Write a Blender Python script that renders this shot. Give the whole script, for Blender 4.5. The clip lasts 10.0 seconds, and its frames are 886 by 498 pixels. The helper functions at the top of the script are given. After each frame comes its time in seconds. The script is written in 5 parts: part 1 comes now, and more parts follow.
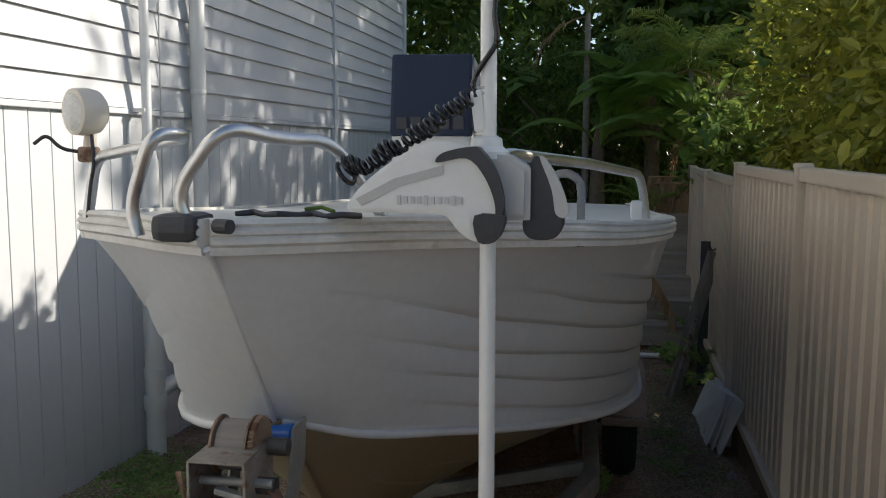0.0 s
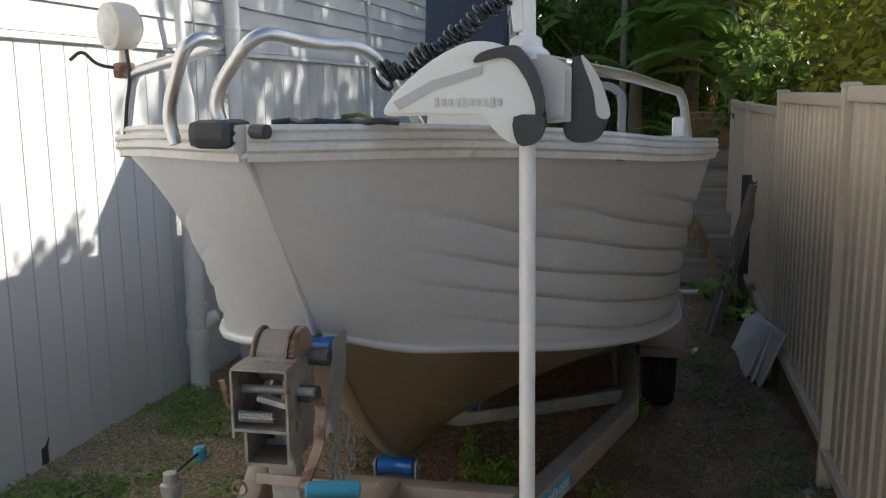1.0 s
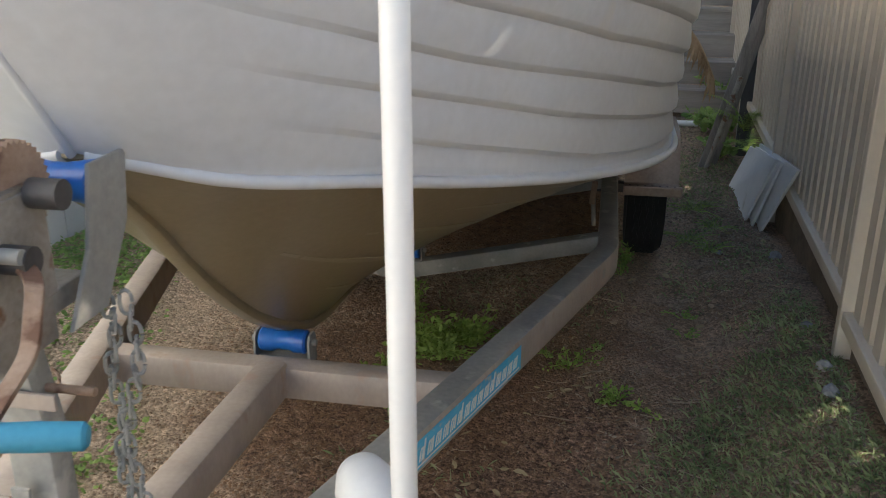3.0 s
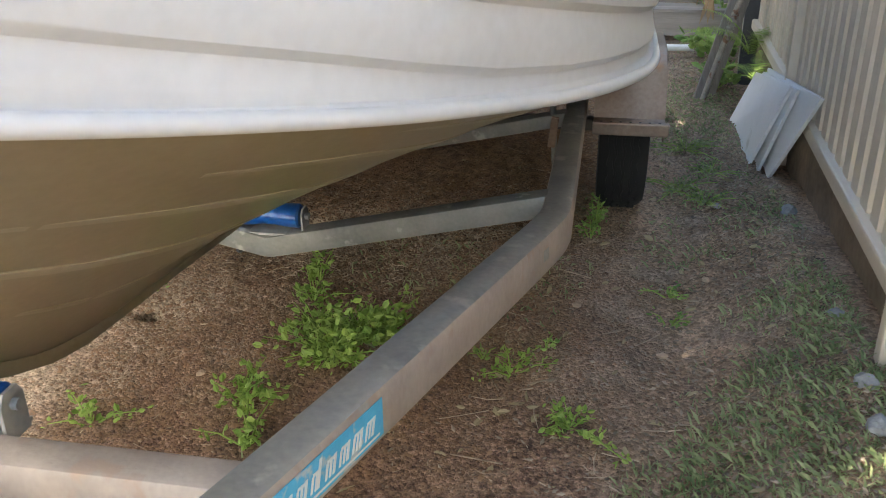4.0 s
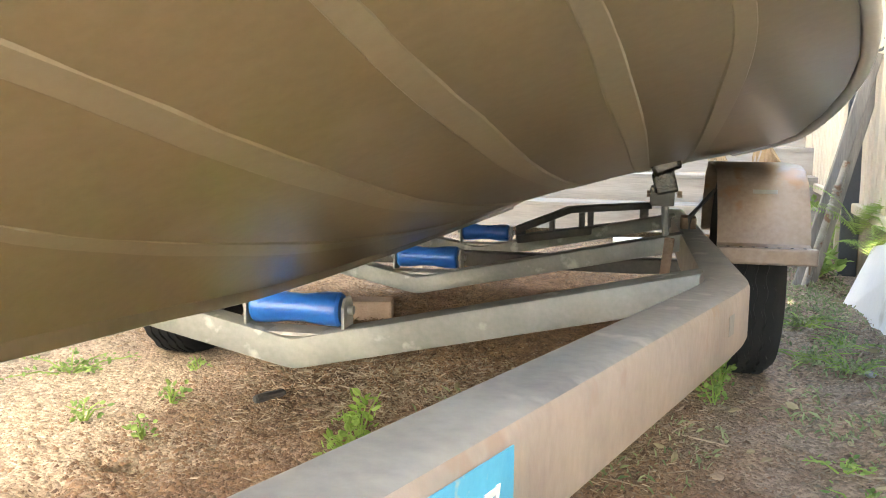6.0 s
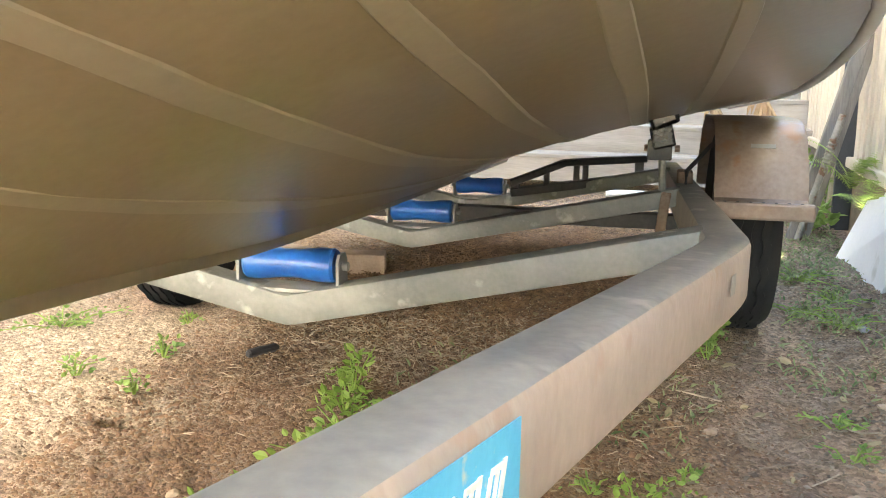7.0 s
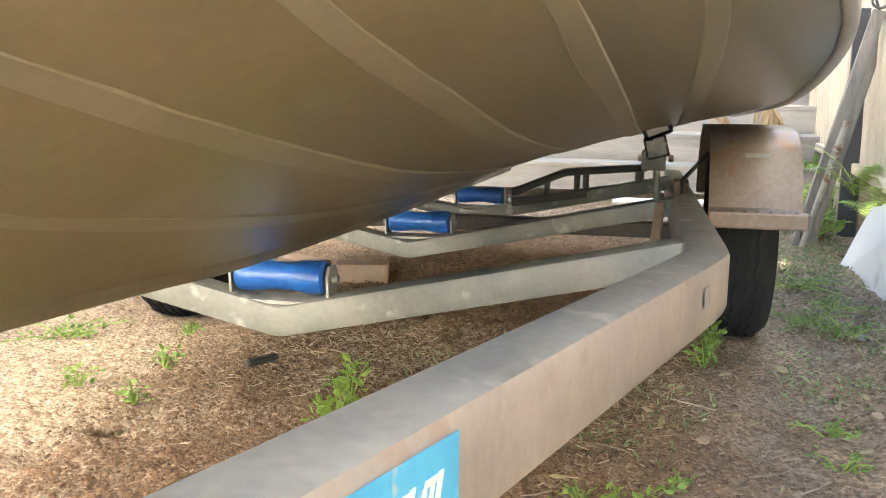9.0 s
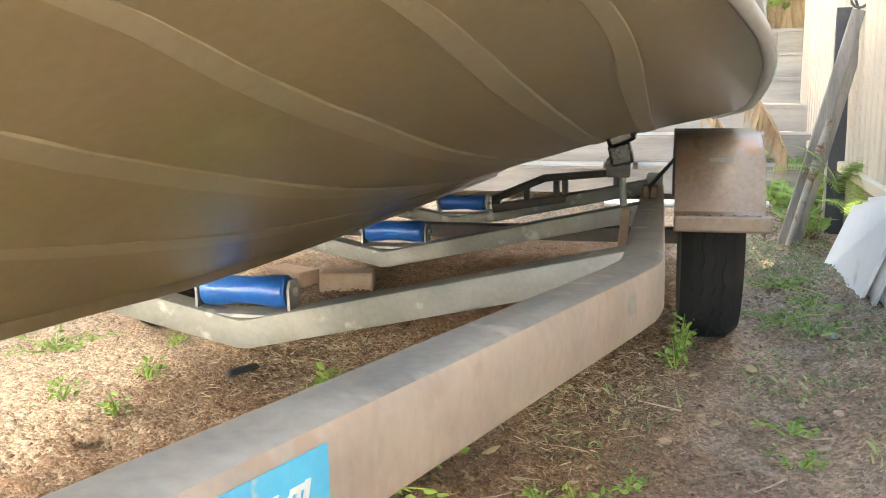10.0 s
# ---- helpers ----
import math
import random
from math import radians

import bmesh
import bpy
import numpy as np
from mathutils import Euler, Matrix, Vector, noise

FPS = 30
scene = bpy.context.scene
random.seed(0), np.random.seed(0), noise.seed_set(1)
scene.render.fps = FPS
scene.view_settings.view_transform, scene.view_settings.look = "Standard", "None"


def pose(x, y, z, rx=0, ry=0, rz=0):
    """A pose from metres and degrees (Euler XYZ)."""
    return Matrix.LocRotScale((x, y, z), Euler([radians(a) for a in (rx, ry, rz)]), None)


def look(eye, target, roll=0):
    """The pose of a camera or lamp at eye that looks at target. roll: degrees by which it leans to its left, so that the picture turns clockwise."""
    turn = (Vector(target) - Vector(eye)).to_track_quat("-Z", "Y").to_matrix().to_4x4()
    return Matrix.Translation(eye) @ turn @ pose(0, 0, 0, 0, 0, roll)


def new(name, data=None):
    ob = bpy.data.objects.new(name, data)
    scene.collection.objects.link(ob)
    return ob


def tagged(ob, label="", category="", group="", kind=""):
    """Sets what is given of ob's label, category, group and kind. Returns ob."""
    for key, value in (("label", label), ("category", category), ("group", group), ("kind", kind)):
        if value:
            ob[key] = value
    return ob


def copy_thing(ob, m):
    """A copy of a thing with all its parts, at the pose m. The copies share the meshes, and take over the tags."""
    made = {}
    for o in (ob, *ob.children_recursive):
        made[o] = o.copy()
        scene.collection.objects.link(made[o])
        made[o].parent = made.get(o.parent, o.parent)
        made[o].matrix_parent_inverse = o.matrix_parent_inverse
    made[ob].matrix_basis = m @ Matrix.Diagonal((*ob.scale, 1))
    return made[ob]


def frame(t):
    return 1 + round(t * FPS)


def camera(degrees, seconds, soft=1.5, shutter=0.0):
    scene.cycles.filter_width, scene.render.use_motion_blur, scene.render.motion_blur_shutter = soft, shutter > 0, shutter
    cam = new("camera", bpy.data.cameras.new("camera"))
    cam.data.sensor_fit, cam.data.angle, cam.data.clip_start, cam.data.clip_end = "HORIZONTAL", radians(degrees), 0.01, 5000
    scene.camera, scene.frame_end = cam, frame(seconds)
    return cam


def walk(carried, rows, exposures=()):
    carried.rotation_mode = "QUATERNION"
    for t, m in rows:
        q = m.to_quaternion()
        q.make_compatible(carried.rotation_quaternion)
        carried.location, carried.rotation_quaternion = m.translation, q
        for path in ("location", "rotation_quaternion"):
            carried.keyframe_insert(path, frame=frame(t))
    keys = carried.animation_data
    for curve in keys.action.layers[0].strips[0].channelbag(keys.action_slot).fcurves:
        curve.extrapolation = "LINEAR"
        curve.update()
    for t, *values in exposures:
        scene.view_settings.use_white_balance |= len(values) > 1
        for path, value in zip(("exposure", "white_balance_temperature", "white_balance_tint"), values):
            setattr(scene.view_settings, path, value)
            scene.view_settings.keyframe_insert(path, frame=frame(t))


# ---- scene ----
cam = camera(52.9, 10.0, soft=1.0, shutter=0.12)
# seconds, eye x y z, yaw, pitch, lean
PATH = [
    (0, 0.010, 0.001, 1.712, 10.91, -6.56, 0.34),
    (0.5, 0.010, -0.002, 1.697, 11.10, -7.56, -0.30),
    (1, 0.002, 0.008, 1.635, 13.09, -9.95, -0.54),
    (1.5, -0.010, 0.008, 1.601, 14.94, -16.47, -0.70),
    (2, -0.005, 0.068, 1.553, 14.98, -19.46, 0.05),
    (2.5, -0.027, 0.368, 1.486, 14.63, -20.35, 0.04),
    (2.7, -0.021, 0.539, 1.445, 12.85, -20.09, -0.35),
    (3.8, 0.115, 1.436, 1.270, 12.29, -23.60, -0.16),
    (4, 0.094, 1.637, 1.174, 12.15, -24.44, -0.56),
    (4.5, 0.015, 1.974, 0.972, 13.38, -20.41, -1.39),
    (5, -0.053, 2.095, 0.768, 14.56, -7.89, -0.74),
    (5.5, -0.096, 2.102, 0.679, 15.28, -7.21, 0.21),
    (7, -0.135, 2.133, 0.685, 14.38, -11.48, 0.72),
    (7.5, -0.123, 2.130, 0.685, 14.48, -11.39, 0.68),
    (8, -0.119, 2.127, 0.688, 14.77, -11.18, 0.81),
    (8.5, -0.105, 2.129, 0.691, 15.04, -11.10, 0.61),
    (9, -0.086, 2.125, 0.698, 15.25, -11.03, 0.25),
    (9.5, -0.043, 2.112, 0.704, 15.61, -11.12, 0.13),
    (10, 0.021, 2.101, 0.725, 15.67, -10.89, -1.07),
]
walk(cam, [(t, pose(x, y, z, 90 + pitch, -lean, yaw)) for t, x, y, z, yaw, pitch, lean in PATH],
     exposures=[(0, 0.2, 6450, 10), (0.5, 0.1, 6450, 10), (1.0, 0.65, 6550, 10), (1.6, 1.3, 6700, 10), (2.5, 1.65, 6700, 10), (3.8, 2.88, 6750, 10), (4.4, 3.95, 7300, 10), (5.0, 4.15, 7600, 10), (5.5, 4.6, 7550, 10), (10.0, 4.55, 7500, 10)])

# ---- light: low sun ahead and to the right, clear sky ----
SUN_EL, SUN_AZ = radians(28.7), radians(58)
world = bpy.data.worlds.new("world")
scene.world = world
world.use_nodes = True
wn = world.node_tree.nodes
sky = wn.new("ShaderNodeTexSky")
sky.sky_type, sky.sun_disc, sky.sun_elevation, sky.sun_rotation = "NISHITA", False, SUN_EL, SUN_AZ
world.node_tree.links.new(sky.outputs[0], wn["Background"].inputs[0])
wn["Background"].inputs[1].default_value = 0.125
sun = new("sun", bpy.data.lights.new("sun", "SUN"))
sun.data.energy, sun.data.angle, sun.data.color = 5.0, radians(0.5), (1.0, 0.93, 0.82)
sd = Vector((math.sin(SUN_AZ) * math.cos(SUN_EL), math.cos(SUN_AZ) * math.cos(SUN_EL), math.sin(SUN_EL)))
sun.matrix_world = look(sd * 30, (0, 0, 0))

# ---- materials ----


def mat(name, a, b, rough=0.6, metal=0.0, scale=6.0, fine=60.0, bump=0.15, spots=None, spot_at=0.62, coat=0.0, island=0.0, through_light=0.0, objvar=0.0, stretch=(1, 1, 1)):
    """Two colours mixed by a coarse and a fine noise, an optional third in patches, with fine relief."""
    m = bpy.data.materials.new(name)
    m.use_nodes = True
    nt = m.node_tree
    n, l = nt.nodes, nt.links
    bs = n["Principled BSDF"]
    tc = n.new("ShaderNodeTexCoord")
    mp = n.new("ShaderNodeMapping")
    mp.inputs["Scale"].default_value = stretch
    l.new(tc.outputs["Object"], mp.inputs[0])

    def noise_at(s, detail=6.0):
        t = n.new("ShaderNodeTexNoise")
        t.inputs["Scale"].default_value, t.inputs["Detail"].default_value = s, detail
        l.new(mp.outputs[0], t.inputs["Vector"])
        return t.outputs["Fac"]

    def mixed(f, x, y):
        t = n.new("ShaderNodeMix")
        t.data_type = "RGBA"
        l.new(f, t.inputs[0])
        for sock, v in ((t.inputs[6], x), (t.inputs[7], y)):
            if isinstance(v, tuple):
                sock.default_value = (*v, 1)
            else:
                l.new(v, sock)
        return t.outputs[2]

    def ramp(f, lo, hi):
        t = n.new("ShaderNodeMapRange")
        t.inputs[1].default_value, t.inputs[2].default_value = lo, hi
        l.new(f, t.inputs[0])
        return t.outputs[0]

    big, small = noise_at(scale), noise_at(fine, 3.0)
    add = n.new("ShaderNodeMath")
    add.operation = "MULTIPLY_ADD"
    l.new(small, add.inputs[0])
    add.inputs[1].default_value = 0.45
    l.new(big, add.inputs[2])
    fac = ramp(add.outputs[0], 0.45, 1.0)
    if island or objvar:
        geo = n.new("ShaderNodeNewGeometry") if island else n.new("ShaderNodeObjectInfo")
        ia = n.new("ShaderNodeMath")
        ia.operation = "MULTIPLY_ADD"
        l.new(geo.outputs["Random Per Island"] if island else geo.outputs["Random"], ia.inputs[0])
        ia.inputs[1].default_value = island or objvar
        l.new(fac, ia.inputs[2])
        fac = ramp(ia.outputs[0], 0.0, 1.0 + (island or objvar) * 0.6)
    col = mixed(fac, a, b)
    if spots:
        col = mixed(ramp(noise_at(scale * 1.7, 8.0), spot_at, spot_at + 0.08), col, spots)
    l.new(col, bs.inputs["Base Color"])
    rr = n.new("ShaderNodeMapRange")
    rr.inputs[3].default_value, rr.inputs[4].default_value = max(0.03, rough - 0.12), min(1.0, rough + 0.12)
    l.new(big, rr.inputs[0])
    l.new(rr.outputs[0], bs.inputs["Roughness"])
    bs.inputs["Metallic"].default_value = metal
    bs.inputs["Coat Weight"].default_value = coat
    bs.inputs["Coat Roughness"].default_value = 0.24
    if bump:
        bp = n.new("ShaderNodeBump")
        bp.inputs["Strength"].default_value, bp.inputs["Distance"].default_value = bump, 0.01
        l.new(add.outputs[0], bp.inputs["Height"])
        l.new(bp.outputs[0], bs.inputs["Normal"])
    if through_light:
        tr = n.new("ShaderNodeBsdfTranslucent")
        l.new(col, tr.inputs[0])
        ms = n.new("ShaderNodeMixShader")
        ms.inputs[0].default_value = through_light
        l.new(bs.outputs[0], ms.inputs[1])
        l.new(tr.outputs[0], ms.inputs[2])
        l.new(ms.outputs[0], n["Material Output"].inputs[0])
    return m


M = {
    "hull_white": mat("hull_white", (0.51, 0.515, 0.52), (0.62, 0.63, 0.64), 0.42, scale=1.6, fine=45, bump=0.015, coat=0.15, spots=(0.60, 0.56, 0.48), spot_at=0.70),
    "hull_bottom": mat("hull_bottom", (0.185, 0.149, 0.082), (0.262, 0.213, 0.132), 0.36, scale=2.0, fine=70, bump=0.010, coat=0.4, spots=(0.26, 0.22, 0.14), spot_at=0.66),
    "strake": mat("strake", (0.245, 0.21, 0.14), (0.305, 0.265, 0.185), 0.42, scale=3.0, fine=80, bump=0.015, coat=0.2),
    "gunwale": mat("gunwale", (0.50, 0.48, 0.44), (0.72, 0.71, 0.68), 0.45, scale=6, fine=70, bump=0.08, spots=(0.33, 0.26, 0.18), spot_at=0.63),
    "deck_white": mat("deck_white", (0.62, 0.60, 0.56), (0.75, 0.74, 0.70), 0.5, scale=4, fine=60, bump=0.05),
    "polished": mat("polished", (0.50, 0.50, 0.50), (0.70, 0.70, 0.69), 0.36, 1.0, scale=9, fine=90, bump=0.04),
    "galv": mat("galv", (0.23, 0.235, 0.225), (0.41, 0.40, 0.365), 0.55, 0.3, scale=7, fine=80, bump=0.12, spots=(0.48, 0.46, 0.42), spot_at=0.60),
    # mottled galv; the dimmer light under the hull is put into its darker colour
    "galv_dimmed": mat("galv_dimmed", (0.185, 0.19, 0.175), (0.31, 0.305, 0.275), 0.6, 0.25, scale=11, fine=110, bump=0.15, spots=(0.46, 0.45, 0.41), spot_at=0.60),
    "galv_rust": mat("galv_rust", (0.34, 0.29, 0.25), (0.48, 0.41, 0.35), 0.6, 0.25, scale=11, fine=100, bump=0.16, spots=(0.39, 0.30, 0.24), spot_at=0.60, stretch=(1, 1, 0.6)),
    "winch_steel": mat("winch_steel", (0.20, 0.175, 0.15), (0.40, 0.37, 0.33), 0.55, 0.4, scale=14, fine=110, bump=0.2, spots=(0.20, 0.11, 0.07), spot_at=0.58),
    "rust": mat("rust", (0.20, 0.12, 0.075), (0.36, 0.26, 0.19), 0.75, 0.2, scale=12, fine=120, bump=0.3, spots=(0.15, 0.08, 0.05), spot_at=0.55),
    "mudguard": mat("mudguard", (0.21, 0.145, 0.105), (0.36, 0.29, 0.24), 0.48, 0.45, scale=7, fine=80, bump=0.06, spots=(0.30, 0.17, 0.10), spot_at=0.57),
    "dark_steel": mat("dark_steel", (0.05, 0.05, 0.05), (0.11, 0.10, 0.095), 0.55, 0.4, scale=10, fine=80, bump=0.1),
    "tyre": mat("tyre", (0.006, 0.006, 0.0065), (0.014, 0.0135, 0.013), 0.85, scale=10, fine=90, bump=0.15),
    "blue_roller": mat("blue_roller", (0.008, 0.075, 0.33), (0.015, 0.15, 0.50), 0.3, scale=9, fine=90, bump=0.04, spots=(0.03, 0.30, 0.66), spot_at=0.70),
    "blue_tube": mat("blue_tube", (0.02, 0.19, 0.48), (0.05, 0.30, 0.62), 0.4, scale=12, fine=90, bump=0.05),
    "blue_grip": mat("blue_grip", (0.02, 0.19, 0.30), (0.05, 0.29, 0.42), 0.5, scale=14, fine=120, bump=0.1),
    "sticker": mat("sticker", (0.05, 0.36, 0.60), (0.10, 0.48, 0.70), 0.5, scale=22, fine=120, bump=0.08, spots=(0.46, 0.50, 0.50), spot_at=0.585),
    "sticker_white": mat("sticker_white", (0.68, 0.68, 0.66), (0.78, 0.78, 0.76), 0.5, scale=30, fine=90, bump=0.03),
    "motor_white": mat("motor_white", (0.68, 0.69, 0.68), (0.77, 0.77, 0.75), 0.36, scale=7, fine=80, bump=0.02, coat=0.1),
    "motor_grey": mat("motor_grey", (0.42, 0.42, 0.41), (0.50, 0.50, 0.49), 0.5, scale=9, fine=80, bump=0.03),
    "mark_grey": mat("mark_grey", (0.50, 0.50, 0.49), (0.56, 0.56, 0.55), 0.5, scale=9, fine=80, bump=0.02),
    "grey_vinyl": mat("grey_vinyl", (0.17, 0.175, 0.18), (0.26, 0.265, 0.27), 0.5, scale=9, fine=80, bump=0.05),
    "black_rubber": mat("black_rubber", (0.022, 0.023, 0.026), (0.05, 0.052, 0.06), 0.5, scale=9, fine=80, bump=0.06),
    "black_gloss": mat("black_gloss", (0.008, 0.008, 0.009), (0.016, 0.016, 0.018), 0.22, scale=9, fine=80, bump=0.02),
    "prop": mat("prop", (0.016, 0.018, 0.024), (0.032, 0.034, 0.042), 0.4, scale=9, fine=80, bump=0.03),
    "cream": mat("cream", (0.66, 0.60, 0.50), (0.74, 0.68, 0.58), 0.45, scale=12, fine=80, bump=0.04, spots=(0.56, 0.47, 0.36), spot_at=0.62),
    "lens_glass": mat("lens_glass", (0.45, 0.45, 0.43), (0.60, 0.60, 0.58), 0.12, 0.3, scale=40, fine=200, bump=0.3),
    "navy": mat("navy", (0.012, 0.020, 0.045), (0.022, 0.036, 0.07), 0.8, scale=3, fine=90, bump=0.15),
    "wall_paint": mat("wall_paint", (0.60, 0.615, 0.625), (0.69, 0.695, 0.70), 0.6, scale=1.2, fine=40, bump=0.06, objvar=0.25),
    "wall_dark": mat("wall_dark", (0.30, 0.29, 0.27), (0.45, 0.43, 0.40), 0.8, scale=5, fine=50, bump=0.2),
    "pvc": mat("pvc", (0.70, 0.70, 0.68), (0.78, 0.78, 0.76), 0.4, scale=5, fine=70, bump=0.03),
    "fence": mat("fence", (0.50, 0.425, 0.335), (0.60, 0.52, 0.415), 0.45, scale=2.2, fine=50, bump=0.03, objvar=0.2),
    "white_sheet": mat("white_sheet", (0.62, 0.64, 0.66), (0.74, 0.75, 0.76), 0.5, scale=3, fine=60, bump=0.04, spots=(0.5, 0.5, 0.48), spot_at=0.66),
    "old_wood": mat("old_wood", (0.19, 0.165, 0.145), (0.38, 0.34, 0.30), 0.8, scale=5, fine=50, bump=0.3, objvar=0.35, stretch=(0.25, 3, 3)),
    "grey_wood": mat("grey_wood", (0.13, 0.115, 0.10), (0.30, 0.27, 0.24), 0.8, scale=7, fine=70, bump=0.3, stretch=(3, 3, 0.3)),
    "brick": mat("brick", (0.30, 0.20, 0.14), (0.44, 0.32, 0.24), 0.9, scale=14, fine=120, bump=0.4),
    "dirt": None,
    "mulch": mat("mulch", (0.08, 0.048, 0.028), (0.52, 0.41, 0.29), 0.9, scale=20, fine=200, bump=0.1, island=0.9),
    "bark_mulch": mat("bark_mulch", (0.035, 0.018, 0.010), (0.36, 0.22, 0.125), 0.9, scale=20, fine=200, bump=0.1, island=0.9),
    "stone": mat("stone", (0.05, 0.032, 0.02), (0.44, 0.32, 0.22), 0.9, scale=20, fine=150, bump=0.2, island=1.3),
    "concrete": mat("concrete", (0.16, 0.155, 0.15), (0.36, 0.36, 0.35), 0.9, scale=12, fine=120, bump=0.4),
    "red_soil": mat("red_soil", (0.05, 0.026, 0.015), (0.33, 0.20, 0.12), 0.95, scale=20, fine=150, bump=0.2, island=1.2),
    "grass": mat("grass", (0.06, 0.12, 0.035), (0.38, 0.41, 0.21), 0.6, scale=3, fine=40, bump=0, island=0.8, through_light=0.35),
    "weed": mat("weed", (0.12, 0.24, 0.035), (0.36, 0.48, 0.11), 0.5, scale=4, fine=40, bump=0, island=0.7, through_light=0.4),
    "clover": mat("clover", (0.06, 0.15, 0.025), (0.35, 0.49, 0.14), 0.5, scale=4, fine=40, bump=0, island=0.8, through_light=0.35),
    "litter": mat("litter", (0.07, 0.05, 0.035), (0.36, 0.285, 0.21), 0.85, scale=8, fine=60, bump=0.0, island=0.9),
    "dry_grass": mat("dry_grass", (0.26, 0.20, 0.11), (0.45, 0.37, 0.22), 0.8, scale=3, fine=40, bump=0, island=0.8, through_light=0.2),
    "leaf_dark": mat("leaf_dark", (0.018, 0.055, 0.012), (0.24, 0.35, 0.08), 0.35, scale=1, fine=20, bump=0, island=0.9, through_light=0.55),
    "leaf_sun": mat("leaf_sun", (0.03, 0.085, 0.012), (0.50, 0.50, 0.08), 0.30, scale=0.8, fine=20, bump=0, island=1.0, through_light=0.55, spots=(0.45, 0.28, 0.05), spot_at=0.70),
    "leaf_mid": mat("leaf_mid", (0.03, 0.08, 0.015), (0.32, 0.42, 0.10), 0.33, scale=1, fine=20, bump=0, island=0.9, through_light=0.5),
    "leaf_banana": mat("leaf_banana", (0.08, 0.19, 0.03), (0.30, 0.46, 0.10), 0.36, scale=2, fine=30, bump=0.05, island=0.4, through_light=0.5),
    "leaf_palm": mat("leaf_palm", (0.10, 0.17, 0.025), (0.36, 0.42, 0.09), 0.36, scale=2, fine=30, bump=0, island=0.8, through_light=0.5),
    "frond_dry": mat("frond_dry", (0.24, 0.15, 0.08), (0.45, 0.31, 0.18), 0.85, scale=4, fine=60, bump=0.1, island=0.7, through_light=0.2),
    "bark": mat("bark", (0.10, 0.075, 0.05), (0.24, 0.19, 0.14), 0.9, scale=6, fine=40, bump=0.5),
}


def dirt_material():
    """Earth toned by place: grey-brown by the fence, darker brown under the boat, paler by the house; crumbly relief.
    """
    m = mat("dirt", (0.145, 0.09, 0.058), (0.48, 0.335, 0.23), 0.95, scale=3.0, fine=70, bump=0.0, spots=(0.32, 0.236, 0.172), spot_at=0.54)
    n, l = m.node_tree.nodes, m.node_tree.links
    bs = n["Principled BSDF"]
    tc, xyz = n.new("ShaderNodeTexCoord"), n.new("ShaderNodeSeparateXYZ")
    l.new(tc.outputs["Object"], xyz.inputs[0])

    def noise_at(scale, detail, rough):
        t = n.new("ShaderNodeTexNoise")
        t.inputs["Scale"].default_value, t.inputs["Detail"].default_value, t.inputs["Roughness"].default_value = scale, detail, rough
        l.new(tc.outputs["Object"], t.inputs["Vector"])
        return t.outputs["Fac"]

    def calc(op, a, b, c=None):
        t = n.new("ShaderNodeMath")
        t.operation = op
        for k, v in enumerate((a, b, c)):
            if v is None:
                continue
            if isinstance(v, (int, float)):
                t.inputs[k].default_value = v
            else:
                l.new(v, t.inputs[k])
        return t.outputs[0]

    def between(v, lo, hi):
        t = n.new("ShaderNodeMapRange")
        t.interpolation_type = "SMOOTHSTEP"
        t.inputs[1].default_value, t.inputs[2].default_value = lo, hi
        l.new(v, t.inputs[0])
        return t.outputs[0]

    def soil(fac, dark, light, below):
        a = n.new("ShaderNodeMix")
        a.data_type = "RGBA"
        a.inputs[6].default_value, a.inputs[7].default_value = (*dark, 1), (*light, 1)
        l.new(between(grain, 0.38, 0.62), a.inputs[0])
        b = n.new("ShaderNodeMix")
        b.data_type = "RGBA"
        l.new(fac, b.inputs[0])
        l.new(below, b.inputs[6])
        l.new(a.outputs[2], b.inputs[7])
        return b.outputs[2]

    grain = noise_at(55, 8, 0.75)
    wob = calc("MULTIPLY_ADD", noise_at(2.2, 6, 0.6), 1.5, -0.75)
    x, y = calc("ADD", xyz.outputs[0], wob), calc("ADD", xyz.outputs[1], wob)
    # position masks: darker under the boat, paler towards the house
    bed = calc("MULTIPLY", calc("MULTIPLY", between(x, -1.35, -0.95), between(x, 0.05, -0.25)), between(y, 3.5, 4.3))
    pale_zone = calc("MULTIPLY", between(calc("MULTIPLY_ADD", y, 0.25, x), -0.05, -0.55), between(y, 5.0, 4.0))
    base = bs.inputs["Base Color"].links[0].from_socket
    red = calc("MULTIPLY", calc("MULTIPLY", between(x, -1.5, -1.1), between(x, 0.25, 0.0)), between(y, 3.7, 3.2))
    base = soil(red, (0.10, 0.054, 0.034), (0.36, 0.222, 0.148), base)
    col = soil(bed, (0.10, 0.062, 0.038), (0.36, 0.24, 0.15), soil(pale_zone, (0.30, 0.22, 0.152), (0.56, 0.44, 0.325), base))
    # single crumbs, each a little darker or lighter
    lumps = n.new("ShaderNodeTexVoronoi")
    lumps.inputs["Scale"].default_value = 110
    l.new(tc.outputs["Object"], lumps.inputs["Vector"])
    tone = n.new("ShaderNodeSeparateColor")
    l.new(lumps.outputs["Color"], tone.inputs[0])
    speck = n.new("ShaderNodeMix")
    speck.data_type, speck.blend_type = "RGBA", "MULTIPLY"
    speck.inputs[0].default_value = 1.0
    l.new(col, speck.inputs[6])
    shade = calc("MULTIPLY_ADD", tone.outputs[0], 0.75, 0.62)
    cmb = n.new("ShaderNodeCombineColor")
    for k in range(3):
        l.new(shade, cmb.inputs[k])
    l.new(cmb.outputs[0], speck.inputs[7])
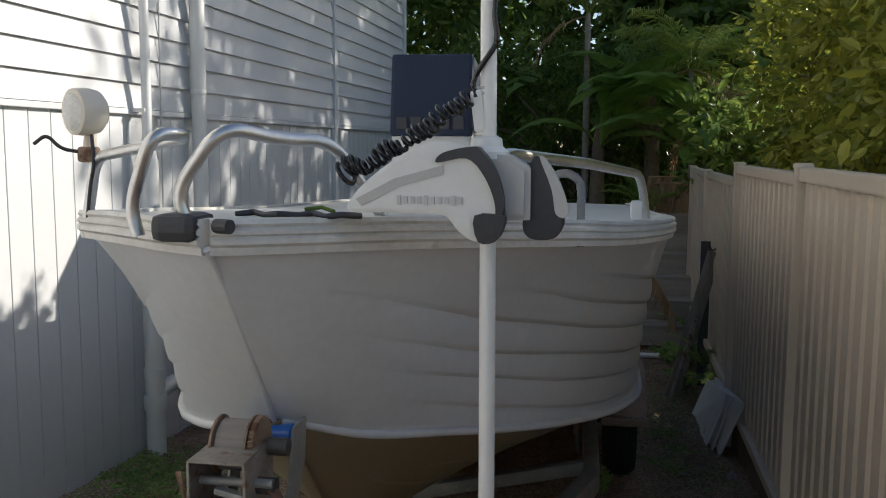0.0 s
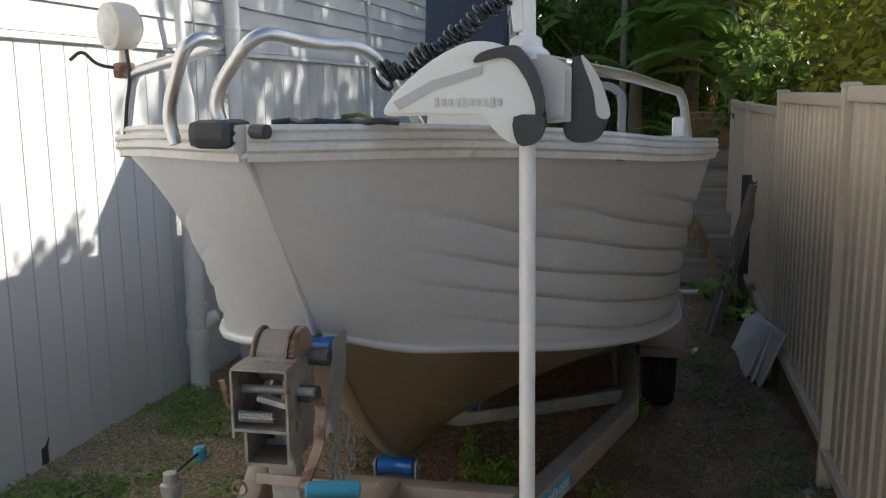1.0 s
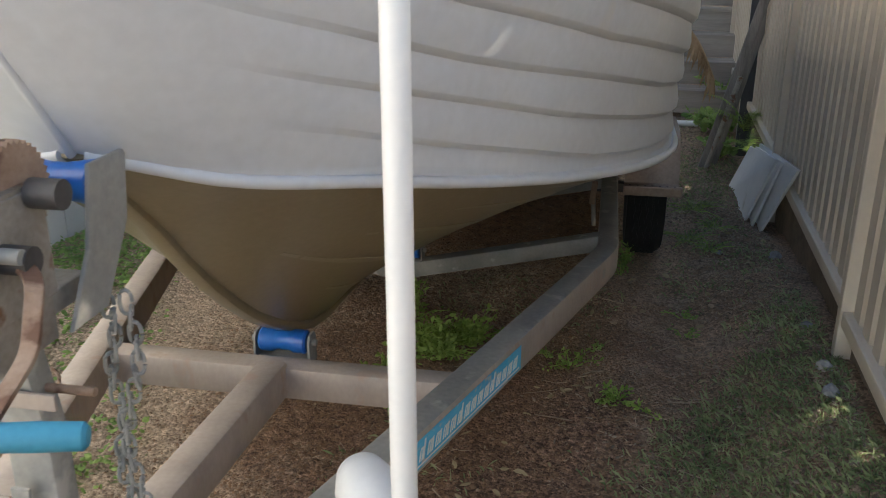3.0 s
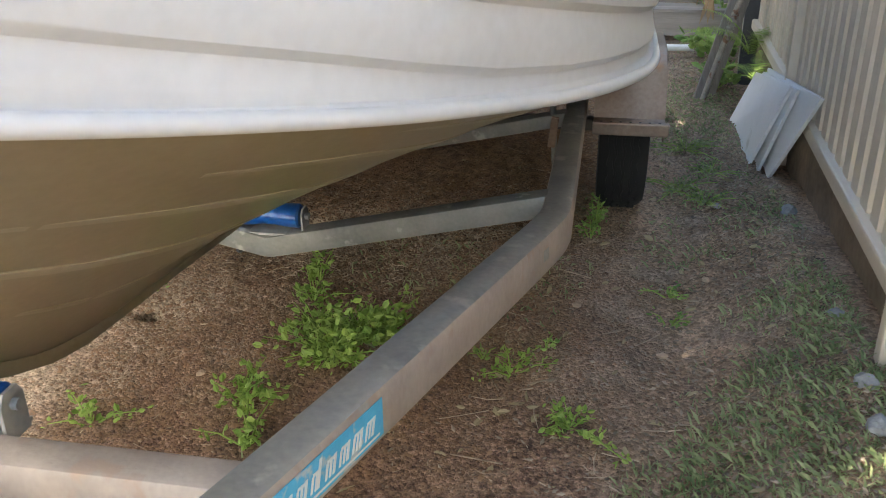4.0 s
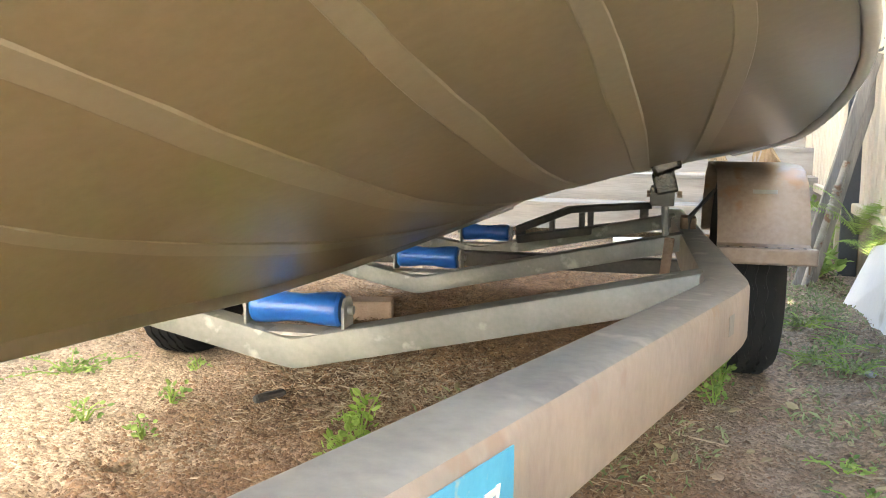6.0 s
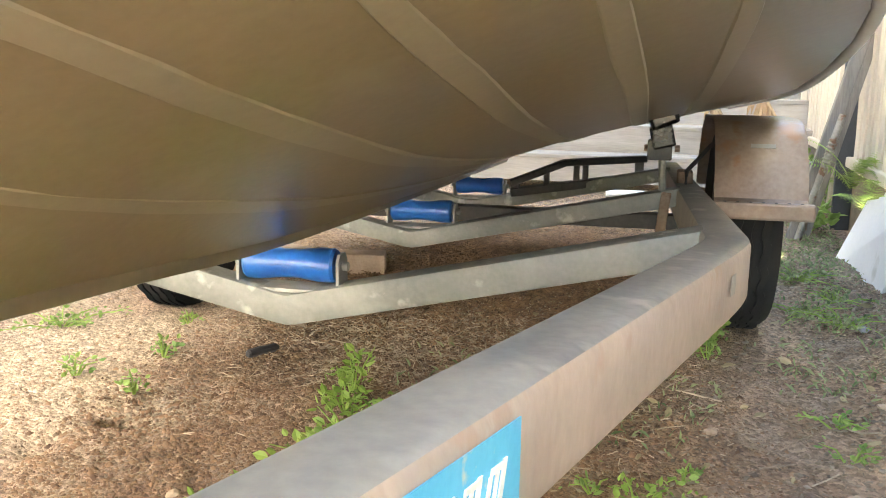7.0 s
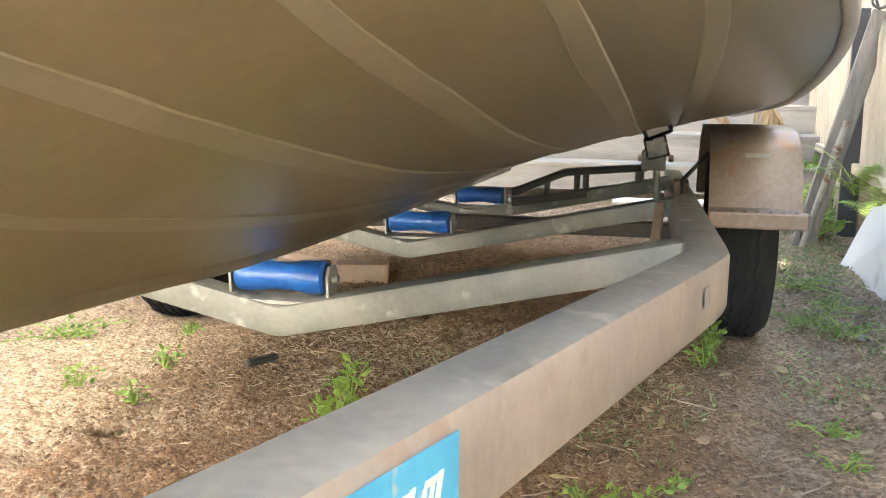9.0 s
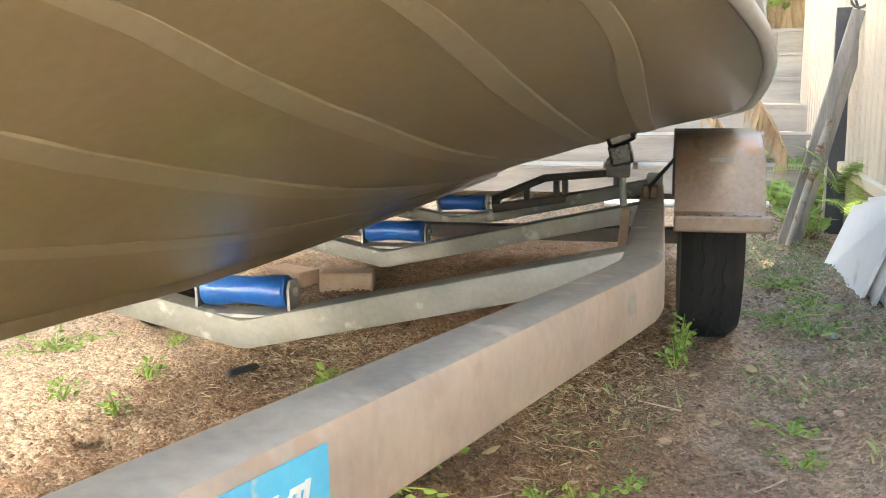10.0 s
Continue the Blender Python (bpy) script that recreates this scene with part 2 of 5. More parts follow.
    l.new(speck.outputs[2], bs.inputs["Base Color"])
    bp = n.new("ShaderNodeBump")
    bp.inputs["Strength"].default_value, bp.inputs["Distance"].default_value = 0.9, 0.03
    l.new(calc("MULTIPLY_ADD", lumps.outputs["Distance"], -0.35, noise_at(26, 14, 0.72)), bp.inputs["Height"])
    l.new(bp.outputs[0], bs.inputs["Normal"])
    return m


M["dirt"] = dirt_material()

# ---- mesh tools ----


def part(name, bm, material, parent=None, label="", smooth=False, m=None):
    """Links a bmesh (or a mesh) as one object, under a thing or alone."""
    if isinstance(bm, bpy.types.Mesh):
        me = bm
    else:
        bmesh.ops.recalc_face_normals(bm, faces=bm.faces[:])
        me = bpy.data.meshes.new(name)
        bm.to_mesh(me)
        bm.free()
        me.materials.append(M[material])
        if smooth:
            me.polygons.foreach_set("use_smooth", [True] * len(me.polygons))
            me.set_sharp_from_angle(angle=radians(38))
    ob = new(name, me)
    if parent:
        ob.parent = parent
    if m is not None:
        ob.matrix_basis = m
    if label:
        tagged(ob, label)
    return ob


def thing(name, label, category, m=None, group="", kind=""):
    ob = new(name)
    ob.empty_display_size = 0.1
    if m is not None:
        ob.matrix_basis = m
    return tagged(ob, label, category, group, kind)


def box(bm, c, s, m=None, bevel=0.0):
    r = bmesh.ops.create_cube(bm, size=1, matrix=Matrix.Translation(c) @ (m or Matrix()) @ Matrix.Diagonal((*s, 1)))
    if bevel:
        es = list({e for v in r["verts"] for e in v.link_edges})
        bmesh.ops.bevel(bm, geom=es, offset=bevel, segments=2, affect="EDGES", profile=0.6)
    return bm


def boxed(c, s, m=None, bevel=0.0):
    return box(bmesh.new(), c, s, m, bevel)


def rings(bm, loops, closed=True, caps=True):
    """Skins a list of point loops."""
    vs = [[bm.verts.new(p) for p in loop] for loop in loops]
    n = len(vs[0])
    for a, b in zip(vs, vs[1:]):
        for k in range(n if closed else n - 1):
            bm.faces.new((a[k], a[(k + 1) % n], b[(k + 1) % n], b[k]))
    if caps and closed:
        bm.faces.new(vs[0][::-1])
        bm.faces.new(vs[-1])
    return bm


def rounded_path(pts, r=0.04, n=6):
    """A polyline with its corners turned into arcs."""
    pts = [Vector(p) for p in pts]
    out = [pts[0]]
    for a, b, c in zip(pts, pts[1:], pts[2:]):
        d1, d2 = (a - b), (c - b)
        k1, k2 = min(r, d1.length * 0.48), min(r, d2.length * 0.48)
        p, q = b + d1.normalized() * k1, b + d2.normalized() * k2
        for i in range(n + 1):
            t = i / n
            out.append(p * (1 - t) ** 2 + b * 2 * t * (1 - t) + q * t * t)
    return out + [pts[-1]]


def sweep(bm, pts, shape, up=(0, 0, 1)):
    """Carries a flat shape of (side, up) points, or a radius (a number or one for each point), along a path."""
    pts = [Vector(p) for p in pts]
    loops = []
    for i, p in enumerate(pts):
        d = (pts[min(i + 1, len(pts) - 1)] - pts[max(i - 1, 0)]).normalized()
        u = Vector(up)
        if abs(d.dot(u)) > 0.95:
            u = Vector((0, 1, 0))
        side = d.cross(u).normalized()
        top = side.cross(d).normalized()
        k = 1.0
        if 0 < i < len(pts) - 1:
            half = (pts[i] - pts[i - 1]).angle(pts[i + 1] - pts[i], 0) / 2
            k = 1 / max(0.5, math.cos(half))
        if isinstance(shape, (int, float)) or isinstance(shape[0], (int, float)):
            r = shape if isinstance(shape, (int, float)) else shape[i]
            loops.append([p + side * r * math.cos(a * math.tau / 12) + top * r * math.sin(a * math.tau / 12) for a in range(12)])
        else:
            loops.append([p + side * x * k + top * y for x, y in shape])
    return rings(bm, loops)


def rhs(w, h, r=0.008):
    """The outline of a rectangular steel tube with rounded corners."""
    out = []
    for cx, cy, a0 in ((w / 2 - r, h / 2 - r, 0), (-w / 2 + r, h / 2 - r, 90), (-w / 2 + r, -h / 2 + r, 180), (w / 2 - r, -h / 2 + r, 270)):
        out += [(cx + r * math.cos(radians(a0 + a)), cy + r * math.sin(radians(a0 + a))) for a in (0, 45, 90)]
    return out


def lathe(bm, profile, m=None, n=24):
    """Turns (radius, height) points about z."""
    m = m or Matrix()
    return rings(bm, [[m @ Vector((r * math.cos(a * math.tau / n), r * math.sin(a * math.tau / n), z)) for a in range(n)] for r, z in profile])


def along(a, b):
    """A pose at a whose z runs to b."""
    a, b = Vector(a), Vector(b)
    return Matrix.Translation(a) @ (b - a).to_track_quat("Z", "Y").to_matrix().to_4x4()


def rod(bm, a, b, r, n=14):
    return lathe(bm, [(r, 0), (r, (Vector(b) - Vector(a)).length)], along(a, b), n)


def slab(bm, outline, y0, y1, bevel=0.0):
    """A flat (x, z) outline pulled from y0 to y1."""
    f = bm.faces.new([bm.verts.new((x, y0, z)) for x, z in outline])
    g = bmesh.ops.extrude_face_region(bm, geom=[f])
    vs = [v for v in g["geom"] if isinstance(v, bmesh.types.BMVert)]
    bmesh.ops.translate(bm, verts=vs, vec=(0, y1 - y0, 0))
    if bevel:
        es = [e for e in bm.edges if abs(e.verts[0].co.y - e.verts[1].co.y) < 1e-6]
        bmesh.ops.bevel(bm, geom=es, offset=bevel, segments=2, affect="EDGES")
    return bm


def sheets(name, verts, faces, material):
    me = bpy.data.meshes.new(name)
    me.from_pydata(verts, [], faces)
    me.materials.append(M[material])
    return me


# small burrows, scrapes, and the hollow in which one wheel stands
PITS = [(-1.185, 3.62, 0.028, 0.10), (-0.955, 4.15, 0.028, 0.06), (-1.02, 4.10, 0.04, 0.02), (-1.25, 3.45, 0.05, 0.02), (-1.62, 4.75, 0.30, 0.06)]


def ground_z(x, y):
    """The level of the earth: falls gently away, with low mounds."""
    z = 0.045 - 0.018 * max(-3.0, min(y, 9.0))
    rise = max(0.0, min(1.0, (x - 0.25) / 0.4))
    z += 0.16 * rise * rise * (3 - 2 * rise) * max(0.0, min(1.0, (5.2 - y) / 1.2))
    if abs(x) < 6 and -4 < y < 12:
        z += 0.05 * (noise.noise((x * 0.9, y * 0.9, 3.1)) + 0.35 * noise.noise((x * 3.1, y * 3.1, 7.7)))
        z += 0.010 * noise.noise((x * 14, y * 14, 1.7)) + 0.007 * noise.noise((x * 31, y * 31, 9.2)) + 0.004 * noise.noise((x * 67, y * 67, 4.4))
        for px, py, wide, deep in PITS:
            z -= deep * math.exp(-((x - px) ** 2 + (y - py) ** 2) / wide**2)
    return z


# ---- the ground ----


def build_ground():
    xs = sorted({*[round(-2.7 + 0.016 * i, 3) for i in range(214)], -3.2, -600, -120, -30, -12, -6, -4, 2, 3, 5, 9, 20, 60, 200, 600})
    ys = sorted({*[round(1.0 + 0.016 * i, 3) for i in range(320)], *[round(6.12 + 0.045 * i, 3) for i in range(50)], *[-0.6 + 0.1 * i for i in range(16)], -600, -120, -30, -10, -4, -2, 8.4, 9, 10, 12, 16, 30, 90, 300, 600})
    verts = [(x, y, ground_z(x, y)) for y in ys for x in xs]
    nx = len(xs)
    faces = [(j * nx + i, j * nx + i + 1, (j + 1) * nx + i + 1, (j + 1) * nx + i) for j in range(len(ys) - 1) for i in range(nx - 1)]
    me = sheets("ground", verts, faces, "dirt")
    me.polygons.foreach_set("use_smooth", [True] * len(me.polygons))
    return tagged(new("ground", me), "red-brown bare earth with mulch, straw and weeds", "ground", kind="structure")


build_ground()

# ---- the house on the left ----
WALL_X, SEAM_Z, CORNER_Y = -2.6, 1.88, 10.9


def build_house():
    wall = tagged(part("wall_west", boxed((WALL_X - 0.13, (CORNER_Y - 5) / 2, 2.4), (0.2, CORNER_Y + 5, 5.4)), "wall_paint"), "white painted timber house wall, boards above and grooved panels below", "wall", kind="structure")
    # grooved panels below the seam: one upright board after another
    y, k = -1.0, 0
    board_w = 0.166
    bm = bmesh.new()
    box(bm, (0, 0, 0), (0.022, board_w - 0.006, SEAM_Z + 0.17), bevel=0.004)
    bmesh.ops.recalc_face_normals(bm, faces=bm.faces[:])
    me = bpy.data.meshes.new("panel_board")
    bm.to_mesh(me)
    bm.free()
    me.materials.append(M["wall_paint"])
    while y < CORNER_Y - 0.15:
        part("panel_board", me, "", wall, m=pose(WALL_X - 0.02, y + board_w / 2, (SEAM_Z - 0.17) / 2))
        y += board_w
    part("seam_strip", boxed((WALL_X - 0.002, (CORNER_Y - 1) / 2, SEAM_Z + 0.012), (0.04, CORNER_Y + 1, 0.03), bevel=0.004), "wall_paint", wall)
    part("base_strip", boxed((WALL_X - 0.006, (CORNER_Y - 1) / 2, -0.17), (0.03, CORNER_Y + 1, 0.24)), "wall_dark", wall)
    # lapped weatherboards above it, each leaning out at its foot
    lap = [(0.004, 0.0), (-0.006, 0.0), (-0.026, 0.150), (-0.016, 0.150)]
    for i in range(22):
        z = SEAM_Z + 0.03 + i * 0.139
        for y0, y1 in ((-1.0, 8.06), (8.14, CORNER_Y - 0.05)):
            bm = rings(bmesh.new(), [[(WALL_X + 0.012 + x, y, z + h) for x, h in lap] for y in (y0, y1)])
            part("weatherboard", bm, "wall_paint", wall)
    for y, w in ((8.1, 0.08), (CORNER_Y, 0.11)):
        part("cover_strip", boxed((WALL_X + 0.012, y, 2.1), (0.04, w, 4.7), bevel=0.005), "wall_paint", wall)
    back = tagged(part("wall_north", boxed((WALL_X - 4, CORNER_Y + 0.02, 2.4), (7.8, 0.16, 5.4)), "wall_paint"), "white end wall of the house round the corner", "wall", kind="structure")
    roof = tagged(part("roof", boxed((WALL_X - 3.6, 3, 5.2), (8.2, 17, 0.12)), "wall_dark"), "flat edge of the house roof", "roof", kind="structure")
    # waste stack: wide below, narrow vent above
    stack = thing("vent_pipe", "white plastic waste pipe with side branch on the wall", "pipe", pose(WALL_X + 0.085, 4.53, 0))
    part("main_pipe", lathe(bmesh.new(), [(0.054, -0.15), (0.054, 0.40), (0.062, 0.40), (0.062, 0.46), (0.054, 0.46), (0.054, 1.62), (0.045, 1.66), (0.026, 1.78), (0.026, 5.0)]), "pvc", stack, smooth=True)
    bm = bmesh.new()
    sweep(bm, rounded_path([(0, 0, 0.28), (0.03, 0.05, 0.34), (0.075, 0.10, 0.36)], 0.05), 0.047)
    part("branch", bm, "pvc", stack, smooth=True)
    part("collar", lathe(bmesh.new(), [(0.063, 0.22), (0.066, 0.24), (0.066, 0.29), (0.060, 0.31)]), "pvc", stack, smooth=True)
    for z in (1.9, 3.3):
        part("bracket", boxed((-0.03, 0, z), (0.075, 0.075, 0.02), bevel=0.004), "pvc", stack)
    pipe = thing("downpipe", "white round downpipe on the weatherboard wall", "pipe", pose(WALL_X + 0.075, 5.18, 0))
    part("tube", lathe(bmesh.new(), [(0.046, -0.1), (0.046, 5.0)]), "pvc", pipe, smooth=True)
    for z in (0.5, 2.02, 3.6):
        part("bracket", lathe(bmesh.new(), [(0.050, z), (0.052, z + 0.005), (0.052, z + 0.025), (0.050, z + 0.03)]), "pvc", pipe, smooth=True)
    cable = thing("cable", "thin grey cable running up the wall", "cable")
    part("wire", rod(bmesh.new(), (WALL_X + 0.02, 4.80, 1.2), (WALL_X + 0.02, 4.84, 5), 0.005, 6), "motor_grey", cable)
    vent = thing("wall_hole", "dark broken gap low in the wall panel", "hole", pose(WALL_X - 0.0055, 3.28, 0.07))
    part("gap", slab(bmesh.new(), [(-0.024, -0.06), (0.02, -0.065), (0.02, 0.01), (0.035, 0.05), (0.008, 0.02), (-0.02, 0.015)], 0, 0.004), "black_rubber", vent, m=pose(0, 0, 0, 0, 0, 90))


build_house()

# ---- the steel fence on the right ----


def fence_sheet(length, height):
    """One ribbed steel sheet, upright ribs along its length."""
    pitch, prof = 0.125, [(0, 0), (0.045, 0), (0.058, 0.016), (0.082, 0.016), (0.095, 0)]
    line = [(min(i * pitch + x, length), d) for i in range(int(length / pitch) + 1) for x, d in prof if i * pitch + x <= length]
    n = len(line)
    verts = [(d + off, y, z) for off in (0, 0.0012) for z in (0, height) for y, d in line]
    faces = []
    for o in (0, 2 * n):
        faces += [(o + k, o + k + 1, o + n + k + 1, o + n + k) for k in range(n - 1)]
    return sheets("ribbed_sheet", verts, faces, "fence")


FENCE = [(-2.6, -0.25, 0.635, 1.65), (-0.25, 1.62, 0.665, 1.65), (1.62, 3.49, 0.692, 1.64), (3.49, 5.37, 0.712, 1.615), (5.37, 7.25, 0.725, 1.53), (7.25, 8.75, 0.738, 1.53)]


def build_fence():
    f = tagged(new("fence"), "beige ribbed steel boundary fence with capped posts", "fence", kind="structure")
    for y0, y1, x, top in FENCE:
        low = 0.25
        part("sheet", fence_sheet(y1 - y0 - 0.04, top - low - 0.05), "", f, m=pose(x, y0 + 0.02, low))
        part("top_rail", boxed((x + 0.008, (y0 + y1) / 2, top - 0.022), (0.055, y1 - y0 - 0.05, 0.055), bevel=0.010), "fence", f)
        part("bottom_rail", boxed((x - 0.004, (y0 + y1) / 2, low + 0.01), (0.045, y1 - y0 - 0.05, 0.05), bevel=0.008), "fence", f)
        # brown strip added to stand for the shaded, dirty gap under the bottom rail
        part("plinth", boxed((x + 0.035, (y0 + y1) / 2, 0.0), (0.03, y1 - y0, 0.42)), "bark", f)
        post = part("post", boxed((x, y1, 0.72), (0.060, 0.045, 2 * (top - 0.70)), bevel=0.006), "fence", f)
        part("post_cap", boxed((x, y1, top + 0.008), (0.068, 0.054, 0.018), bevel=0.007), "fence", post)
    return f


build_fence()

# ---- boat and trailer share one axis, turned a little from the fence ----
AXIS = pose(-0.695, 1.6, 0, 0, 0, 1.9)


def curve_at(knots, v):
    """Smooth reading of (v, value) knots."""
    xs = [k[0] for k in knots]
    if v <= xs[0]:
        return knots[0][1]
    if v >= xs[-1]:
        return knots[-1][1]
    i = max(k for k in range(len(xs) - 1) if xs[k] <= v)
    p = [knots[max(0, min(len(knots) - 1, i + k))] for k in (-1, 0, 1, 2)]
    (x0, y0), (x1, y1), (x2, y2), (x3, y3) = p
    m1 = (y2 - y0) / max(1e-6, x2 - x0)
    m2 = (y3 - y1) / max(1e-6, x3 - x1)
    h = x2 - x1
    t = (v - x1) / h
    return (2 * t**3 - 3 * t**2 + 1) * y1 + (t**3 - 2 * t**2 + t) * h * m1 + (-2 * t**3 + 3 * t**2) * y2 + (t**3 - t**2) * h * m2


KEEL = [(-0.15, 1.53), (-0.075, 1.455), (0.03, 1.32), (0.176, 1.122), (0.343, 0.965), (0.485, 0.82), (0.68, 0.66), (0.87, 0.546), (1.05, 0.475), (1.234, 0.452), (1.424, 0.436), (1.73, 0.407), (2.21, 0.380), (2.9, 0.350), (4.4, 0.290)]
CHINE_W = [(0.172, 0.0), (0.20, 0.07), (0.27, 0.165), (0.45, 0.315), (0.7, 0.45), (1.0, 0.60), (1.4, 0.765), (1.9, 0.872), (2.6, 0.912), (3.4, 0.92), (4.4, 0.92)]
CHINE_Z = [(0.172, 1.118), (0.27, 1.065), (0.45, 1.02), (0.7, 0.955), (1.0, 0.888), (1.4, 0.817), (1.9, 0.745), (2.6, 0.655), (3.4, 0.60), (4.4, 0.54)]
SHEER_W = [(-0.15, 0.0), (-0.12, 0.055), (-0.03, 0.175), (0.1, 0.32), (0.27, 0.475), (0.5, 0.615), (0.8, 0.75), (1.1, 0.865), (1.4, 0.935), (1.9, 0.975), (2.9, 0.985), (4.4, 0.95)]
SHEER_Z = [(-0.15, 1.535), (0.1, 1.527), (0.5, 1.495), (0.8, 1.468), (1.1, 1.45), (1.4, 1.435), (1.9, 1.405), (2.9, 1.35), (4.4, 1.30)]


# pressed ribs along the side: (station, height as a share of the side)
RIBS = [
    [(0.19, 0.22), (0.38, 0.18), (0.70, 0.14), (1.1, 0.09), (4.4, 0.09)],
    [(0.147, 0.42), (0.25, 0.37), (0.57, 0.32), (0.97, 0.26), (1.86, 0.20), (4.4, 0.20)],
    [(0.13, 0.60), (0.235, 0.54), (0.54, 0.46), (0.92, 0.42), (1.6, 0.34), (4.4, 0.33)],
    [(0.10, 0.82), (0.16, 0.78), (0.34, 0.69), (0.51, 0.635), (0.79, 0.595), (1.03, 0.55), (1.8, 0.47), (4.4, 0.46)],
    [(0.55, 0.79), (0.75, 0.75), (0.95, 0.70), (1.8, 0.60), (4.4, 0.60)],
    [(0.95, 0.84), (1.2, 0.80), (1.8, 0.74), (4.4, 0.74)],
]


def hull_rows(side):
    """Rows of hull points from keel to gunwale, for stations that follow the raked stem. side: 1 or -1."""
    stations = [0.0, 0.012, 0.03, 0.06, 0.1, 0.15, 0.2, 0.27, 0.35, 0.45, 0.55, 0.7, 0.85, 1.0, 1.2, 1.4, 1.65, 1.9, 2.2, 2.6, 3.0, 3.4, 3.9, 4.4]
    bottom, top = [], []
    for s in stations:
        f = (s / 4.4)
        vc = 0.172 + (4.4 - 0.172) * f
        vs = -0.15 + (4.4 + 0.15) * f
        vk = 0.172 + (4.4 - 0.172) * f
        wc, zc = curve_at(CHINE_W, vc), curve_at(CHINE_Z, vc)
        ws, zs = curve_at(SHEER_W, vs), curve_at(SHEER_Z, vs)
        zk = curve_at(KEEL, vk)
        zc = max(zc, zk)
        full = min(1.0, s / 0.9)
        row = []
        for k in range(13):
            t = k / 12
            bulge = t ** (1.0 - 0.27 * full)
            u = wc * t
            z = zk + (zc - zk) * bulge
            row.append((side * u, vk, z))
        bottom.append(row)
        # the side: five pressed steps that fade out towards the stem
        row, p = [], 4.0 - 2.2 * min(1, s / 1.6)
        marks = [0.0, 0.035, 0.07]
        levels = [curve_at(k, s) for k in RIBS]
        deep = [(0.013 if side > 0 else 0.008) * max(0.0, min(1.0, (s - k[0][0]) / 0.22)) for k in RIBS]
        for q in levels:
            marks += [q - 0.10, q - 0.05, q - 0.026, q - 0.022, q - 0.003, q + 0.002]
        marks += [0.89, 0.95, 1.0]
        for t in sorted(m if m in (0.0, 1.0) else min(0.995, max(0.002 + 0.0002 * i, m)) for i, m in enumerate(marks)):
            tuck = max([d * (max(0.0, 1 - (q - t - 0.022) / 0.078) if t < q - 0.0215 else max(0.0, (q - 0.003 - t) / 0.019)) for q, d in zip(levels, deep) if t < q - 0.001], default=0.0)
            u = wc + (ws - wc) * t**p
            lip = 0.016 * min(1, s / 0.3) * (1.0 if t < 0.03 else 0.0)
            v = vc + (vs - vc) * t ** (1.0 if s > 0.5 else 1.0)
            row.append((side * max(0.0, u - tuck + lip), v, zc + (zs - zc) * t))
        top.append(row)
    return bottom, top


STRAKES = [
    ([(0.7, 0.09), (0.85, 0.108), (1.08, 0.120), (1.44, 0.115), (4.4, 0.11)], 0.040, 0.85),
    ([(0.4, 0.08), (0.7, 0.175), (0.96, 0.238), (1.14, 0.255), (1.4, 0.260), (1.7, 0.255), (4.4, 0.25)], 0.044, 0.55),
    ([(0.5, 0.18), (0.8, 0.315), (1.0, 0.378), (1.2, 0.395), (1.5, 0.408), (4.4, 0.41)], 0.044, 0.66),
    ([(0.6, 0.29), (0.9, 0.445), (1.18, 0.528), (1.54, 0.556), (2.0, 0.570), (4.4, 0.58)], 0.042, 0.80),
    ([(0.9, 0.52), (1.3, 0.655), (1.6, 0.687), (4.4, 0.69)], 0.040, 1.0),
]


